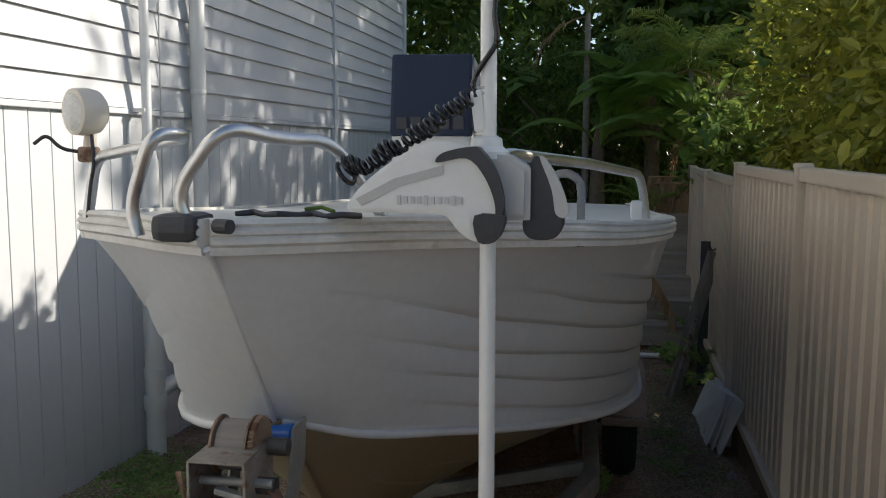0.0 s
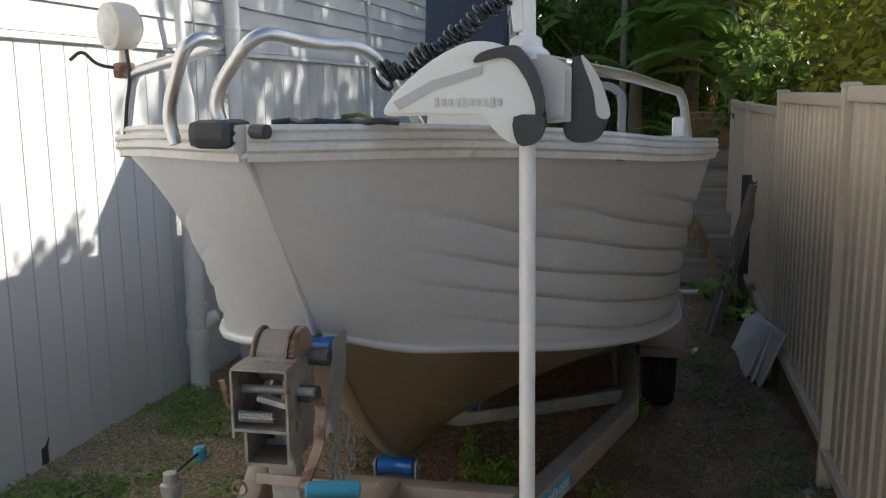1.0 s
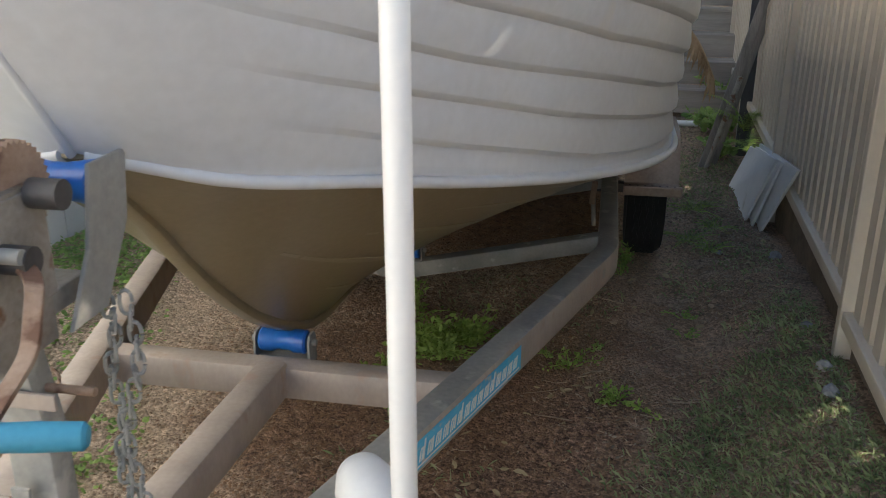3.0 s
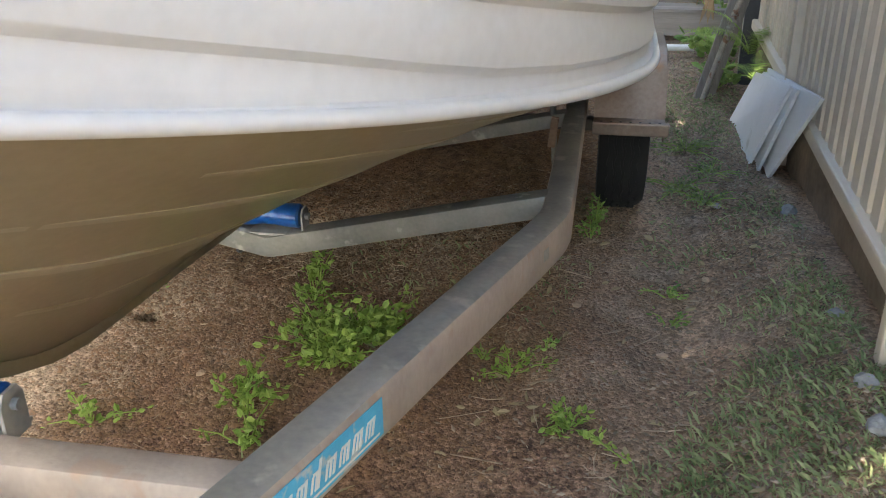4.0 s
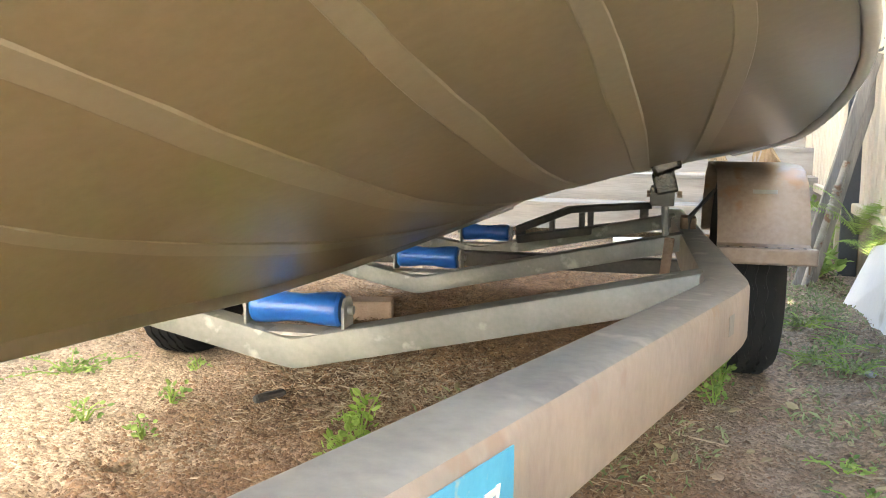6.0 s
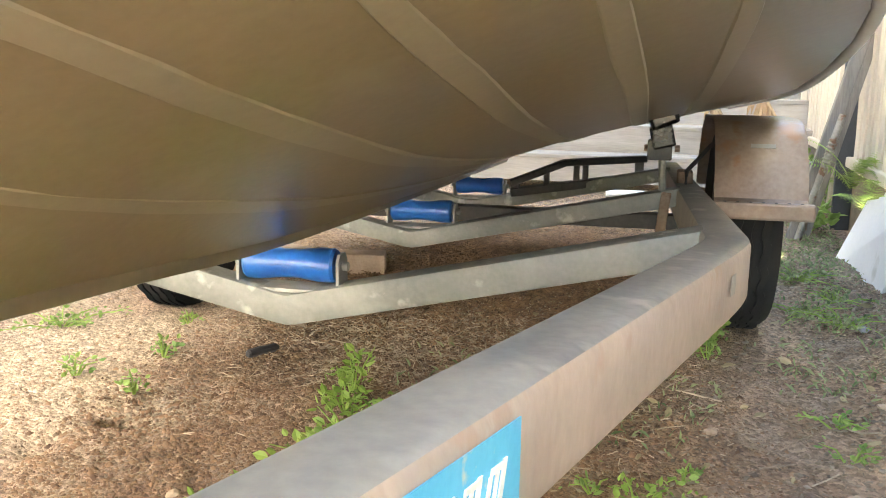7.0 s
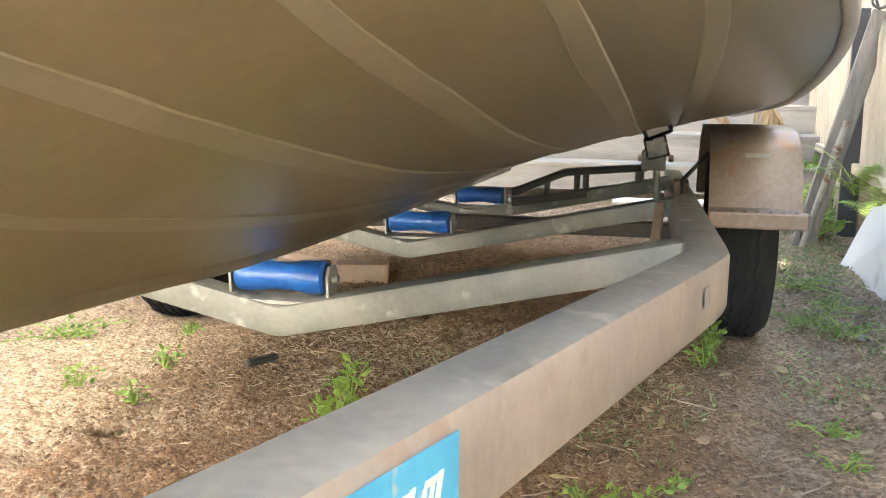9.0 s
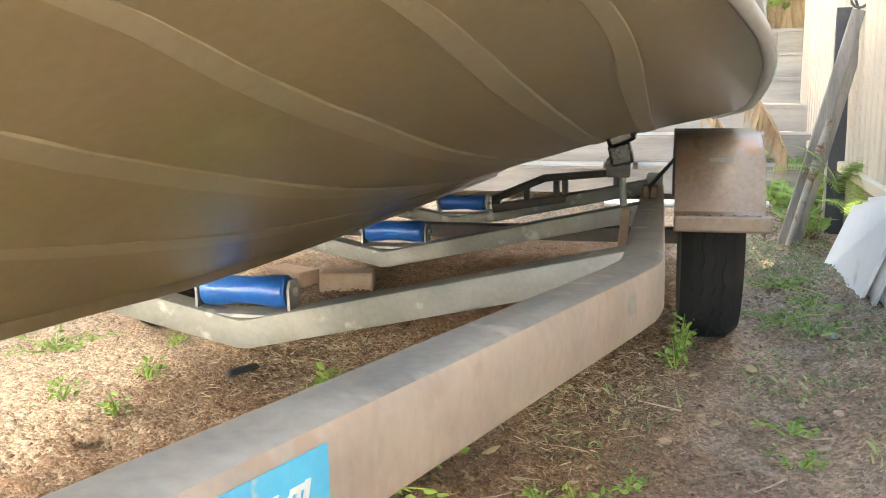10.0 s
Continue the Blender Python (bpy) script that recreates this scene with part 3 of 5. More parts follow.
def build_boat():
    boat = thing("boat", "white aluminium runabout with brown underside, resting on a trailer", "boat", AXIS)
    for side in (1, -1):
        bottom, top = hull_rows(side)
        part("hull_bottom", rings(bmesh.new(), bottom, closed=False), "hull_bottom", boat, "glossy brown painted hull bottom", smooth=True)
        part("hull_side", rings(bmesh.new(), top, closed=False), "hull_white", boat, "white hull side with pressed ribs", smooth=True)
        # pale pressed strakes along the bottom
        for run, w, v0 in STRAKES:
            loops = []
            for i in range(61):
                v = v0 + (4.38 - v0) * i / 60
                f = (v - 0.172) / (4.4 - 0.172)
                s = f * 4.4
                full = min(1.0, s / 0.9)
                wc, zc, zk = curve_at(CHINE_W, v), curve_at(CHINE_Z, v), curve_at(KEEL, v)
                t = curve_at(run, v) / wc
                ww = w * min(1.0, 0.25 + i / 16)

                def at(tt):
                    return Vector((side * wc * tt, v, zk + (zc - zk) * tt ** (1.0 - 0.27 * full)))

                a, b = at(t - ww / 2 / max(wc, 0.1)), at(t + ww / 2 / max(wc, 0.1))
                nrm = Vector((-(b - a).z, 0, (b - a).x)).normalized() * (-1 if side > 0 else 1)
                if nrm.z > 0:
                    nrm = -nrm
                k = min(1.0, i / 16)
                loops.append([a - nrm * 0.004, a + (b - a) * 0.15 + nrm * 0.003 * k, a + (b - a) * 0.85 + nrm * 0.003 * k, b - nrm * 0.004])
            part("strake", rings(bmesh.new(), loops), "strake", boat, "paler raised strake", smooth=True)
        # rolled lip where side meets bottom
        pts = []
        for i in range(60):
            v = 0.178 + (4.4 - 0.178) * (i / 59) ** 1.6
            pts.append((side * (curve_at(CHINE_W, v) + 0.010 * min(1, (v - 0.17) / 0.15)), v, curve_at(CHINE_Z, v) + 0.004))
        part("chine_lip", sweep(bmesh.new(), pts, 0.0105), "hull_white", boat, smooth=True)
        # grooved gunwale band
        pts = []
        for i in range(64):
            v = -0.148 + (4.4 + 0.148) * (i / 63) ** 1.7
            pts.append((side * curve_at(SHEER_W, v), v, curve_at(SHEER_Z, v) + 0.018))
        prof = [(-0.030, 0.030), (0.012, 0.030), (0.017, 0.022), (0.012, 0.016), (0.019, 0.010), (0.019, 0.004), (0.013, 0.000), (0.019, -0.006), (0.019, -0.014), (0.012, -0.020), (0.010, -0.034), (-0.030, -0.034)]
        prof = [(x * side, z) for x, z in prof]
        part("gunwale", sweep(bmesh.new(), pts, prof), "gunwale", boat, "off-white grooved gunwale band, scuffed", smooth=True)
    # deck and transom
    vs = [-0.14 + (4.38 + 0.14) * (i / 40) ** 1.5 for i in range(41)]
    loops = [[(x * curve_at(SHEER_W, v), v, curve_at(SHEER_Z, v) + 0.036 + 0.012 * (1 - x * x)) for x in (-0.995, -0.6, -0.2, 0.2, 0.6, 0.995)] for v in vs]
    part("deck", rings(bmesh.new(), loops, closed=False), "deck_white", boat, smooth=True)
    b, t = hull_rows(1)
    edge = [Vector(p) for p in b[-1] + t[-1]]
    bm = bmesh.new()
    bm.faces.new([bm.verts.new(p) for p in edge] + [bm.verts.new((-p.x, p.y, p.z)) for p in edge[::-1] if p.x > 0.001])
    part("transom", bm, "hull_white", boat)
    part("keel_strip", sweep(bmesh.new(), [(0, v, curve_at(KEEL, v) + 0.008) for v in [0.18 + 4.2 * (i / 50) for i in range(51)]], rhs(0.034, 0.024, 0.006)), "hull_bottom", boat, smooth=True)
    part("stem_strip", sweep(bmesh.new(), [(0, v - 0.003, z) for v, z in KEEL[:4]], 0.007), "hull_white", boat, smooth=True)
    # bow fitting and rails
    part("bow_fitting", boxed((-0.055, -0.125, 1.567), (0.085, 0.10, 0.05), bevel=0.018), "black_rubber", boat, "dark rubber bow roller")
    part("bow_cap", rod(bmesh.new(), (0.02, -0.155, 1.572), (0.05, -0.168, 1.572), 0.013), "black_rubber", boat)
    inv = AXIS.inverted()

    def rail(name, pts, r=0.0138, bend=0.09, up=(0, 0, 1)):
        part(name, sweep(bmesh.new(), rounded_path([inv @ Vector(p) for p in pts], bend), r, up), "polished", boat, "polished aluminium bow rail", smooth=True)

    rail("bow_rail", [(-0.833, 1.47, 1.548), (-0.847, 1.47, 1.60), (-0.790, 1.45, 1.735), (-0.755, 1.52, 1.728), (-0.925, 1.67, 1.708), (-1.118, 1.80, 1.685), (-1.144, 1.80, 1.55)], r=0.0125, bend=0.045, up=(1, 0.2, 0))
    rail("bow_rail", [(-0.722, 1.47, 1.552), (-0.756, 1.46, 1.625), (-0.668, 1.47, 1.748), (-0.607, 1.56, 1.724), (-0.520, 1.65, 1.722), (-0.438, 1.70, 1.575)], r=0.0125, bend=0.055, up=(0.5, -0.86, 0))
    rail("side_rail", [(-0.26, 1.74, 1.58), (-0.23, 1.85, 1.70), (-0.06, 2.30, 1.672), (0.09, 2.88, 1.628), (0.115, 2.94, 1.47)], bend=0.07)
    hoop = [(-0.150, 2.24, 1.47), (-0.156, 2.24, 1.60)] + [(-0.113 - 0.043 * math.cos(t), 2.23, 1.605 + 0.043 * math.sin(t)) for t in [math.pi * k / 10 for k in range(1, 10)]] + [(-0.070, 2.22, 1.60), (-0.070, 2.22, 1.47)]
    part("seat_back", sweep(bmesh.new(), [inv @ Vector(p) for p in hoop], rhs(0.020, 0.06, 0.006), up=(0, 1, 0)), "grey_vinyl", boat, "grey padded seat edge", smooth=True)
    bm = boxed((0.80, 0.97, 1.535), (0.032, 0.04, 0.055), bevel=0.008)
    part("rod_holder", bm, "motor_white", boat, "white plastic rod holder", smooth=True)
    # navy canvas cover on the helm, with a row of clear panes
    part("console", boxed((-0.20, 3.55, 1.58), (0.46, 0.5, 0.55), bevel=0.05), "deck_white", boat, smooth=True)
    part("canvas_cover", boxed((-0.20, 3.52, 1.97), (0.46, 0.42, 0.46), pose(0, 0, 0, -8), bevel=0.02), "navy", boat, "dark navy canvas helm cover")
    for k in range(5):
        part("pane", boxed((-0.36 + 0.08 * k, 3.285, 1.84), (0.06, 0.012, 0.07), bevel=0.003), "black_rubber", boat)
    # rope left on the foredeck
    rope = [(0.0 + 0.03 * i, -0.02 + 0.02 * math.sin(i * 1.7), 1.582 + 0.004 * (i % 2)) for i in range(9)]
    r = thing("rope", "dark rope lying on the foredeck", "rope", AXIS)
    part("strand", sweep(bmesh.new(), rope, 0.006), "black_rubber", r, smooth=True)
    part("strand", sweep(bmesh.new(), [(0.13, 0.0, 1.592), (0.16, 0.012, 1.596), (0.19, -0.01, 1.590)], 0.004), "leaf_dark", r, smooth=True)


build_boat()


def build_spotlight():
    s = thing("spotlight", "round cream spotlight with clear lens clamped to the bow rail", "lamp", pose(-1.135, 1.80, 1.69))
    face = along((-0.008, -0.045, 0.092), (0.042, 0.045, 0.095))
    part("housing", lathe(bmesh.new(), [(0.044, 0.0), (0.050, 0.003), (0.0515, 0.02), (0.0515, 0.036), (0.047, 0.056), (0.034, 0.068), (0.0, 0.072)], face), "cream", s, smooth=True)
    part("lens", lathe(bmesh.new(), [(0.0, -0.007), (0.028, -0.005), (0.044, 0.001), (0.045, 0.006)], face), "lens_glass", s, "clear ribbed lens", smooth=True)
    part("neck", rod(bmesh.new(), (0, 0, 0), (0, 0.01, 0.05), 0.014), "cream", s, smooth=True)
    part("clamp", boxed((0, 0, 0.0), (0.04, 0.035, 0.035), bevel=0.008), "rust", s)
    part("lever", sweep(bmesh.new(), rounded_path([(-0.01, -0.01, 0.005), (-0.05, -0.03, 0.012), (-0.075, -0.04, 0.045), (-0.10, -0.05, 0.022)], 0.02), 0.004), "dark_steel", s, smooth=True)
    part("lead", sweep(bmesh.new(), rounded_path([(0.02, -0.02, 0.05), (0.025, -0.02, -0.02), (0.012, -0.02, -0.07), (0.0, -0.015, -0.14)], 0.03), 0.004), "black_rubber", s, smooth=True)


build_spotlight()


def soft_outline(pts, n=4):
    """A closed outline rounded through its points."""
    out = []
    for i in range(len(pts)):
        p0, p1, p2, p3 = (Vector(pts[(i + k) % len(pts)]) for k in (-1, 0, 1, 2))
        for j in range(n):
            t = j / n
            out.append(tuple(0.5 * (2 * p1 + (p2 - p0) * t + (2 * p0 - 5 * p1 + 4 * p2 - p3) * t * t + (3 * p1 - p0 - 3 * p2 + p3) * t**3)))
    return out


def build_motor():
    """The electric bow motor: mount on the gunwale, upright shaft, pod with three blades below."""
    mo = thing("trolling_motor", "white electric bow motor with black propeller, stowed upright on the gunwale", "motor", AXIS)
    U, V = 0.476, -0.012
    part("shaft", rod(bmesh.new(), (U + 0.012, V - 0.03, 0.765), (U, V + 0.005, 2.15), 0.0148, 20), "motor_white", mo, smooth=True)
    k = 0.00108

    def uz(px, py):
        return (0.476 + (px - 862) * k, 1.545 + (421 - py) * k)

    arm = [uz(*p) for p in ((640, 372), (655, 340), (700, 300), (745, 272), (790, 258), (840, 268), (872, 300), (890, 350), (893, 395), (882, 417), (848, 418), (822, 400), (805, 380), (780, 376), (700, 374))]
    part("mount_arm", slab(bmesh.new(), soft_outline(arm), V - 0.075, V - 0.03, bevel=0.006), "motor_white", mo, "off-white moulded mount arm", smooth=True)
    trim = [uz(*p) for p in ((790, 292), (838, 285), (866, 312), (884, 355), (886, 392), (893, 385), (898, 352), (885, 305), (862, 272), (846, 266), (800, 276))]
    part("mount_trim", slab(bmesh.new(), soft_outline(trim), V - 0.082, V - 0.028), "black_rubber", mo, "dark grey rubber trim")
    foot = [uz(*p) for p in ((852, 376), (897, 376), (897, 398), (885, 418), (858, 418))]
    part("mount_foot", slab(bmesh.new(), soft_outline(foot, 3), V - 0.084, V - 0.026), "black_rubber", mo)
    sweep_pts = [uz(*p) for p in ((655, 352), (720, 318), (800, 296), (800, 310), (725, 332), (665, 364))]
    part("mount_stripe", slab(bmesh.new(), sweep_pts, V - 0.0775, V - 0.074), "motor_grey", mo, "grey flash on the arm")
    for i in range(10):
        part("mark_bar", boxed((uz(727 + 11.2 * i, 0)[0], V - 0.0765, uz(0, 353)[1]), (0.0065, 0.003, 0.013 if i % 4 else 0.017)), "mark_grey", mo)
    far = [uz(*p) for p in ((938, 290), (952, 284), (975, 320), (992, 375), (992, 398), (975, 417), (938, 417), (925, 395), (932, 340))]
    part("mount_arm", slab(bmesh.new(), soft_outline(far), V - 0.02, V + 0.03, bevel=0.004), "black_rubber", mo, "dark rubber inner arm", smooth=True)
    trim2 = [uz(*p) for p in ((952, 284), (962, 288), (985, 325), (1000, 376), (980, 376), (972, 335))]
    part("mount_trim", slab(bmesh.new(), soft_outline(trim2), V - 0.024, V + 0.034), "motor_grey", mo)
    body = [uz(*p) for p in ((835, 275), (905, 280), (938, 300), (938, 385), (895, 388), (880, 330))]
    part("mount_body", slab(bmesh.new(), body, V - 0.045, V + 0.05, bevel=0.010), "motor_grey", mo, smooth=True)
    part("collar", lathe(bmesh.new(), [(0.042, 0), (0.042, 0.012), (0.030, 0.022), (0.028, 0.036), (0.018, 0.042)], Matrix.Translation((U, V, uz(0, 286)[1]))), "motor_white", mo, smooth=True)
    part("cable_clip", boxed((U - 0.014, V - 0.012, uz(0, 208)[1]), (0.022, 0.018, 0.075), pose(0, 0, 0, 0, -8), bevel=0.006), "motor_white", mo)
    for py in (172, 182, 228):
        part("clip_band", lathe(bmesh.new(), [(0.0155, 0), (0.0175, 0.001), (0.0175, 0.005), (0.0155, 0.006)], Matrix.Translation((U, V, uz(0, py)[1]))), "motor_grey", mo, smooth=True)
    # coiled black lead from the mount up to the shaft
    a, b, n = Vector((uz(612, 0)[0], V + 0.01, uz(0, 312)[1])), Vector((uz(838, 0)[0], V - 0.02, uz(0, 185)[1])), 22
    d = (b - a).normalized()
    s1 = d.cross(Vector((0, 1, 0))).normalized()
    s2 = d.cross(s1)
    pts = []
    for i in range(n * 12 + 1):
        t = i / (n * 12)
        r = 0.0125 + 0.012 * math.exp(-((t - 0.04) / 0.06) ** 2) + 0.006 * noise.noise((t * 19, 0.5, 0))
        sag = -0.012 * math.sin(math.pi * t) + 0.020 * noise.noise((t * 9, 3.5, 0))
        c = a + (b - a) * t + Vector((0, 0, sag))
        pts.append(c + s1 * r * math.cos(t * n * math.tau) + s2 * r * math.sin(t * n * math.tau))
    bm = bmesh.new()
    sweep(bm, pts, 0.0046)
    part("coiled_lead", bm, "black_gloss", mo, "coiled black lead", smooth=True)
    loose = [(U - 0.018, V - 0.018, uz(0, 186)[1]), (U - 0.026, V - 0.012, uz(0, 160)[1]), (U - 0.005, V - 0.024, uz(0, 130)[1]), (U + 0.022, V - 0.016, uz(0, 95)[1]), (U + 0.012, V - 0.022, uz(0, 50)[1]), (U + 0.020, V - 0.014, uz(0, 0)[1]), (U + 0.018, V - 0.012, uz(0, -40)[1])]
    part("lead", sweep(bmesh.new(), rounded_path(loose, 0.03), 0.005), "black_gloss", mo, "loose black lead up the shaft", smooth=True)
    # the pod
    hub, nose = Vector((0.538, -0.165, 0.740)), Vector((0.378, 0.145, 0.713))
    m = along(hub, nose)
    L = (nose - hub).length
    part("pod", lathe(bmesh.new(), [(0.030, 0.035), (0.041, 0.05), (0.0435, 0.08), (0.0435, L - 0.12), (0.042, L - 0.06), (0.034, L - 0.025), (0.02, L - 0.006), (0.0, L)], m, 28), "motor_white", mo, smooth=True)
    part("socket", lathe(bmesh.new(), [(0.026, 0.72), (0.0195, 0.75), (0.0195, 0.79), (0.0165, 0.792)], Matrix.Translation((U + 0.012, V - 0.03, 0))), "motor_white", mo, smooth=True)
    part("hub", lathe(bmesh.new(), [(0.020, -0.002), (0.026, 0.0), (0.036, 0.018), (0.0405, 0.048), (0.036, 0.05)], m, 24), "prop", mo, "black propeller hub", smooth=True)
    part("hub_nut", lathe(bmesh.new(), [(0.004, -0.010), (0.009, -0.011), (0.012, -0.006), (0.019, -0.008), (0.023, -0.004), (0.023, 0.006)], m, 20), "galv", mo, "steel hub nut", smooth=True)
    for ang in (143, 257, 5):
        bm = bmesh.new()
        loops = []
        for i in range(9):
            t = i / 8
            w = 0.082 * (0.45 + 0.55 * math.sin(math.pi * min(1, 0.25 + 0.62 * t))) * (1 - 0.75 * max(0, t - 0.72) / 0.28)
            tw = radians(50 - 34 * t)
            lag = 0.030 * t * t
            r = 0.022 + 0.098 * t
            cs = []
            for q, th in ((-1, 0), (-0.4, 0.0025), (0.4, 0.0025), (1, 0), (0.4, -0.0025), (-0.4, -0.0025)):
                x, z = q * w / 2 * math.cos(tw) + lag, 0.026 + q * w / 2 * math.sin(tw) + th
                cs.append(m @ Matrix.Rotation(radians(ang), 4, "Z") @ Vector((r, x, z)))
            loops.append(cs)
        rings(bm, loops)
        part("blade", bm, "prop", mo, "black propeller blade", smooth=True)
    fin = bmesh.new()
    slab(fin, [(-0.012, 0), (0.016, 0), (0.006, -0.135), (-0.004, -0.138)], -0.003, 0.003)
    part("skeg", fin, "motor_white", mo, "off-white skeg", m=Matrix.Translation(hub + (nose - hub) * 0.33 + Vector((0, 0, -0.03))) @ pose(0, 0, 0, 0, 0, 27))


build_motor()

# ---- the trailer ----


def top_z(v):
    """The level of the trailer frame's upper face."""
    return 0.457 - 0.055 * (v - 1.786)


def build_trailer():
    tr = thing("boat_trailer", "galvanised steel boat trailer with blue keel rollers, rust-stained", "trailer", AXIS)
    W, H = 0.066, 0.088
    for side in (1, -1):
        outer = [(0.74 - W / 2 - 0.288 * (1.786 - v), v) for v in (-0.78, 1.70)] + [(0.74 - W / 2, 1.80), (0.735 - W / 2, 4.3)]
        pts = rounded_path([(side * u, v, top_z(v) - H / 2) for u, v in outer], 0.05, 4)
        rail = part("side_rail", sweep(bmesh.new(), pts, rhs(W, H, 0.010)), "galv_rust", tr, "pinkish rust-stained galvanised rail", smooth=True)
        rail.data.materials.append(M["galv"])
        # upward faces of the right-hand rail take the greyer galv colour
        for f in rail.data.polygons:
            f.material_index = 1 if f.normal.z > 0.8 and side > 0 else 0
        if side == 1:
            # faded maker's decal: wave shapes on blue
            a, b = Vector((0.515 + 0.0015, 1.005, 0.0)), Vector((0.515 - 0.288 * 0.55, 0.455, 0.0))
            d = (b - a)
            out = Vector((-d.y, d.x, 0)).normalized()
            if out.x < 0:
                out = -out

            def quad(name, s0, s1, h0, h1, lift, material, parent, lean=0.0, label=""):
                bm = bmesh.new()
                ps = []
                for s, h in ((s0, h0), (s1, h0), (s1 + lean, h1), (s0 + lean, h1)):
                    p = a + d * s
                    ps.append(Vector((p.x, p.y, top_z(p.y) - h)) + out * lift)
                back = [p - out * (lift - 0.0002) * 0.5 for p in ps]
                rings(bm, [ps, back])
                return part(name, bm, material, parent, label)

            dec = quad("decal", 0.0, 1.0, 0.014, 0.074, 0.0022, "sticker", rail)
            for i in range(15):
                s0, tall = 0.035 + i * 0.056, 0.012 if i in (4, 9, 14) else 0.0
                for ds, h0, h1, wide in ((0.0, 0.032 - tall, 0.059, 0.009), (0.018, 0.036, 0.059, 0.007), (0.034, 0.037, 0.059, 0.007), (0.006, 0.033, 0.037, 0.030)):
                    quad("decal_bar", s0 + ds, s0 + ds + wide, h0, h1, 0.0032, "sticker_white", rail, 0.010 * (h1 - h0) / 0.02)
            quad("maker_plate", -1.16, -1.11, 0.024, 0.050, 0.0012, "galv", rail, 0.0, "small metal plate")
            quad("decal_bar", 0.02, 0.92, 0.0655, 0.0685, 0.0032, "sticker_white", rail)
    part("drawbar", sweep(bmesh.new(), [(0, -0.85, top_z(-0.85) - 0.044), (0, 0.78, top_z(0.78) - 0.044)], rhs(0.066, 0.084, 0.010)), "galv_rust", tr, smooth=True)
    part("cross_member", sweep(bmesh.new(), [(-0.44, 0.80, top_z(0.8) - 0.05), (0.44, 0.80, top_z(0.8) - 0.05)], rhs(0.06, 0.075, 0.008)), "galv_rust", tr, smooth=True)
    part("coupling", boxed((0, -0.92, top_z(-0.9) - 0.02), (0.10, 0.24, 0.07), bevel=0.02), "dark_steel", tr)

    # cross members, bent to a shallow V under the keel
    for v, low, end in ((1.93, 0.274, 0.422), (2.78, 0.240, 0.383), (3.62, 0.205, 0.345)):
        pts = rounded_path([(-0.685, v, end), (0, v - 0.008, low), (0.685, v, end)], 0.01, 2)
        part("cross_member", sweep(bmesh.new(), pts, rhs(0.055, 0.054 if v < 2 else 0.044, 0.006)), "galv_dimmed", tr, "mottled galvanised cross member", smooth=True)

    def keel_roller(v, z, u=0.0, r_end=0.030, r_mid=0.025, length=0.165, tilt=0):
        m = Matrix.Translation((u, v, z)) @ pose(0, 0, 0, 0, 90)
        h = length / 2
        ro = part("keel_roller", lathe(bmesh.new(), [(0.012, -h), (r_end - 0.004, -h), (r_end, -h + 0.005), (r_end, -h + 0.03), (r_mid, -0.015), (r_mid, 0.015), (r_end, h - 0.03), (r_end, h - 0.005), (r_end - 0.004, h), (0.012, h)], m, 24), "blue_roller", tr, "blue plastic keel roller", smooth=True)
        bm = bmesh.new()
        for s in (-1, 1):
            slab(bm, [(-0.024, -0.05), (0.024, -0.05), (0.024, 0.008), (0.014, 0.022), (-0.014, 0.022), (-0.024, 0.008)], s * (h + 0.008) - 0.0025, s * (h + 0.008) + 0.0025)
        box(bm, (0, 0, -0.042), (0.058, 2 * h + 0.02, 0.006))
        part("roller_bracket", bm, "galv", tr, "bent steel roller bracket", m=Matrix.Translation((u, v, z)) @ pose(0, 0, 0, 0, 0, 90))
        part("roller_pin", rod(bmesh.new(), (u - h - 0.02, v, z), (u + h + 0.02, v, z), 0.008), "galv", tr, smooth=True)

    keel_roller(0.86, 0.522, 0.0, 0.027, 0.022, length=0.11)
    keel_roller(1.93, 0.351)
    keel_roller(2.80, 0.312, 0.02)
    keel_roller(3.62, 0.278, 0.03)

    # winch post on the drawbar
    post = part("winch_post", sweep(bmesh.new(), [(0.0, 0.015, top_z(0)), (-0.012, 0.03, 0.80), (-0.025, 0.02, 0.95)], rhs(0.062, 0.045, 0.006), up=(0, 1, 0)), "galv", tr, "galvanised winch post", smooth=True)
    part("post_strap", sweep(bmesh.new(), [(-0.012, -0.022, top_z(0)), (-0.012, -0.018, 0.74)], rhs(0.026, 0.006, 0.001), up=(0, 1, 0)), "galv", post)
    part("base_plate", boxed((0, 0, top_z(0) + 0.006), (0.11, 0.11, 0.010), bevel=0.002), "galv_rust", post)
    for u, v in ((-0.043, -0.04), (0.043, -0.04), (0.045, 0.05), (-0.045, 0.05)):
        bolt = bmesh.new()
        rod(bolt, (u, v, top_z(0) - 0.10), (u, v, top_z(0) + 0.035), 0.006, 10)
        lathe(bolt, [(0.011, top_z(0) + 0.011), (0.011, top_z(0) + 0.022)], Matrix.Translation((u, v, 0)), 6)
        part("bolt", bolt, "rust", post)
    part("pin", rod(bmesh.new(), (0.068, 0.06, 0.575), (0.068, 0.06, 0.535), 0.012, 6), "rust", tr)
    part("cross_bolt", rod(bmesh.new(), (-0.06, 0.03, 0.86), (0.08, 0.03, 0.86), 0.006), "rust", post)
    part("eye_strap", boxed((-0.012, -0.004, 0.86), (0.12, 0.006, 0.022), bevel=0.002), "galv_rust", post)

    # hand winch: open box frame, drum with toothed wheel, spring, crank
    wi = part("winch_frame", bmesh.new(), "winch_steel", tr, "rusty open winch frame")
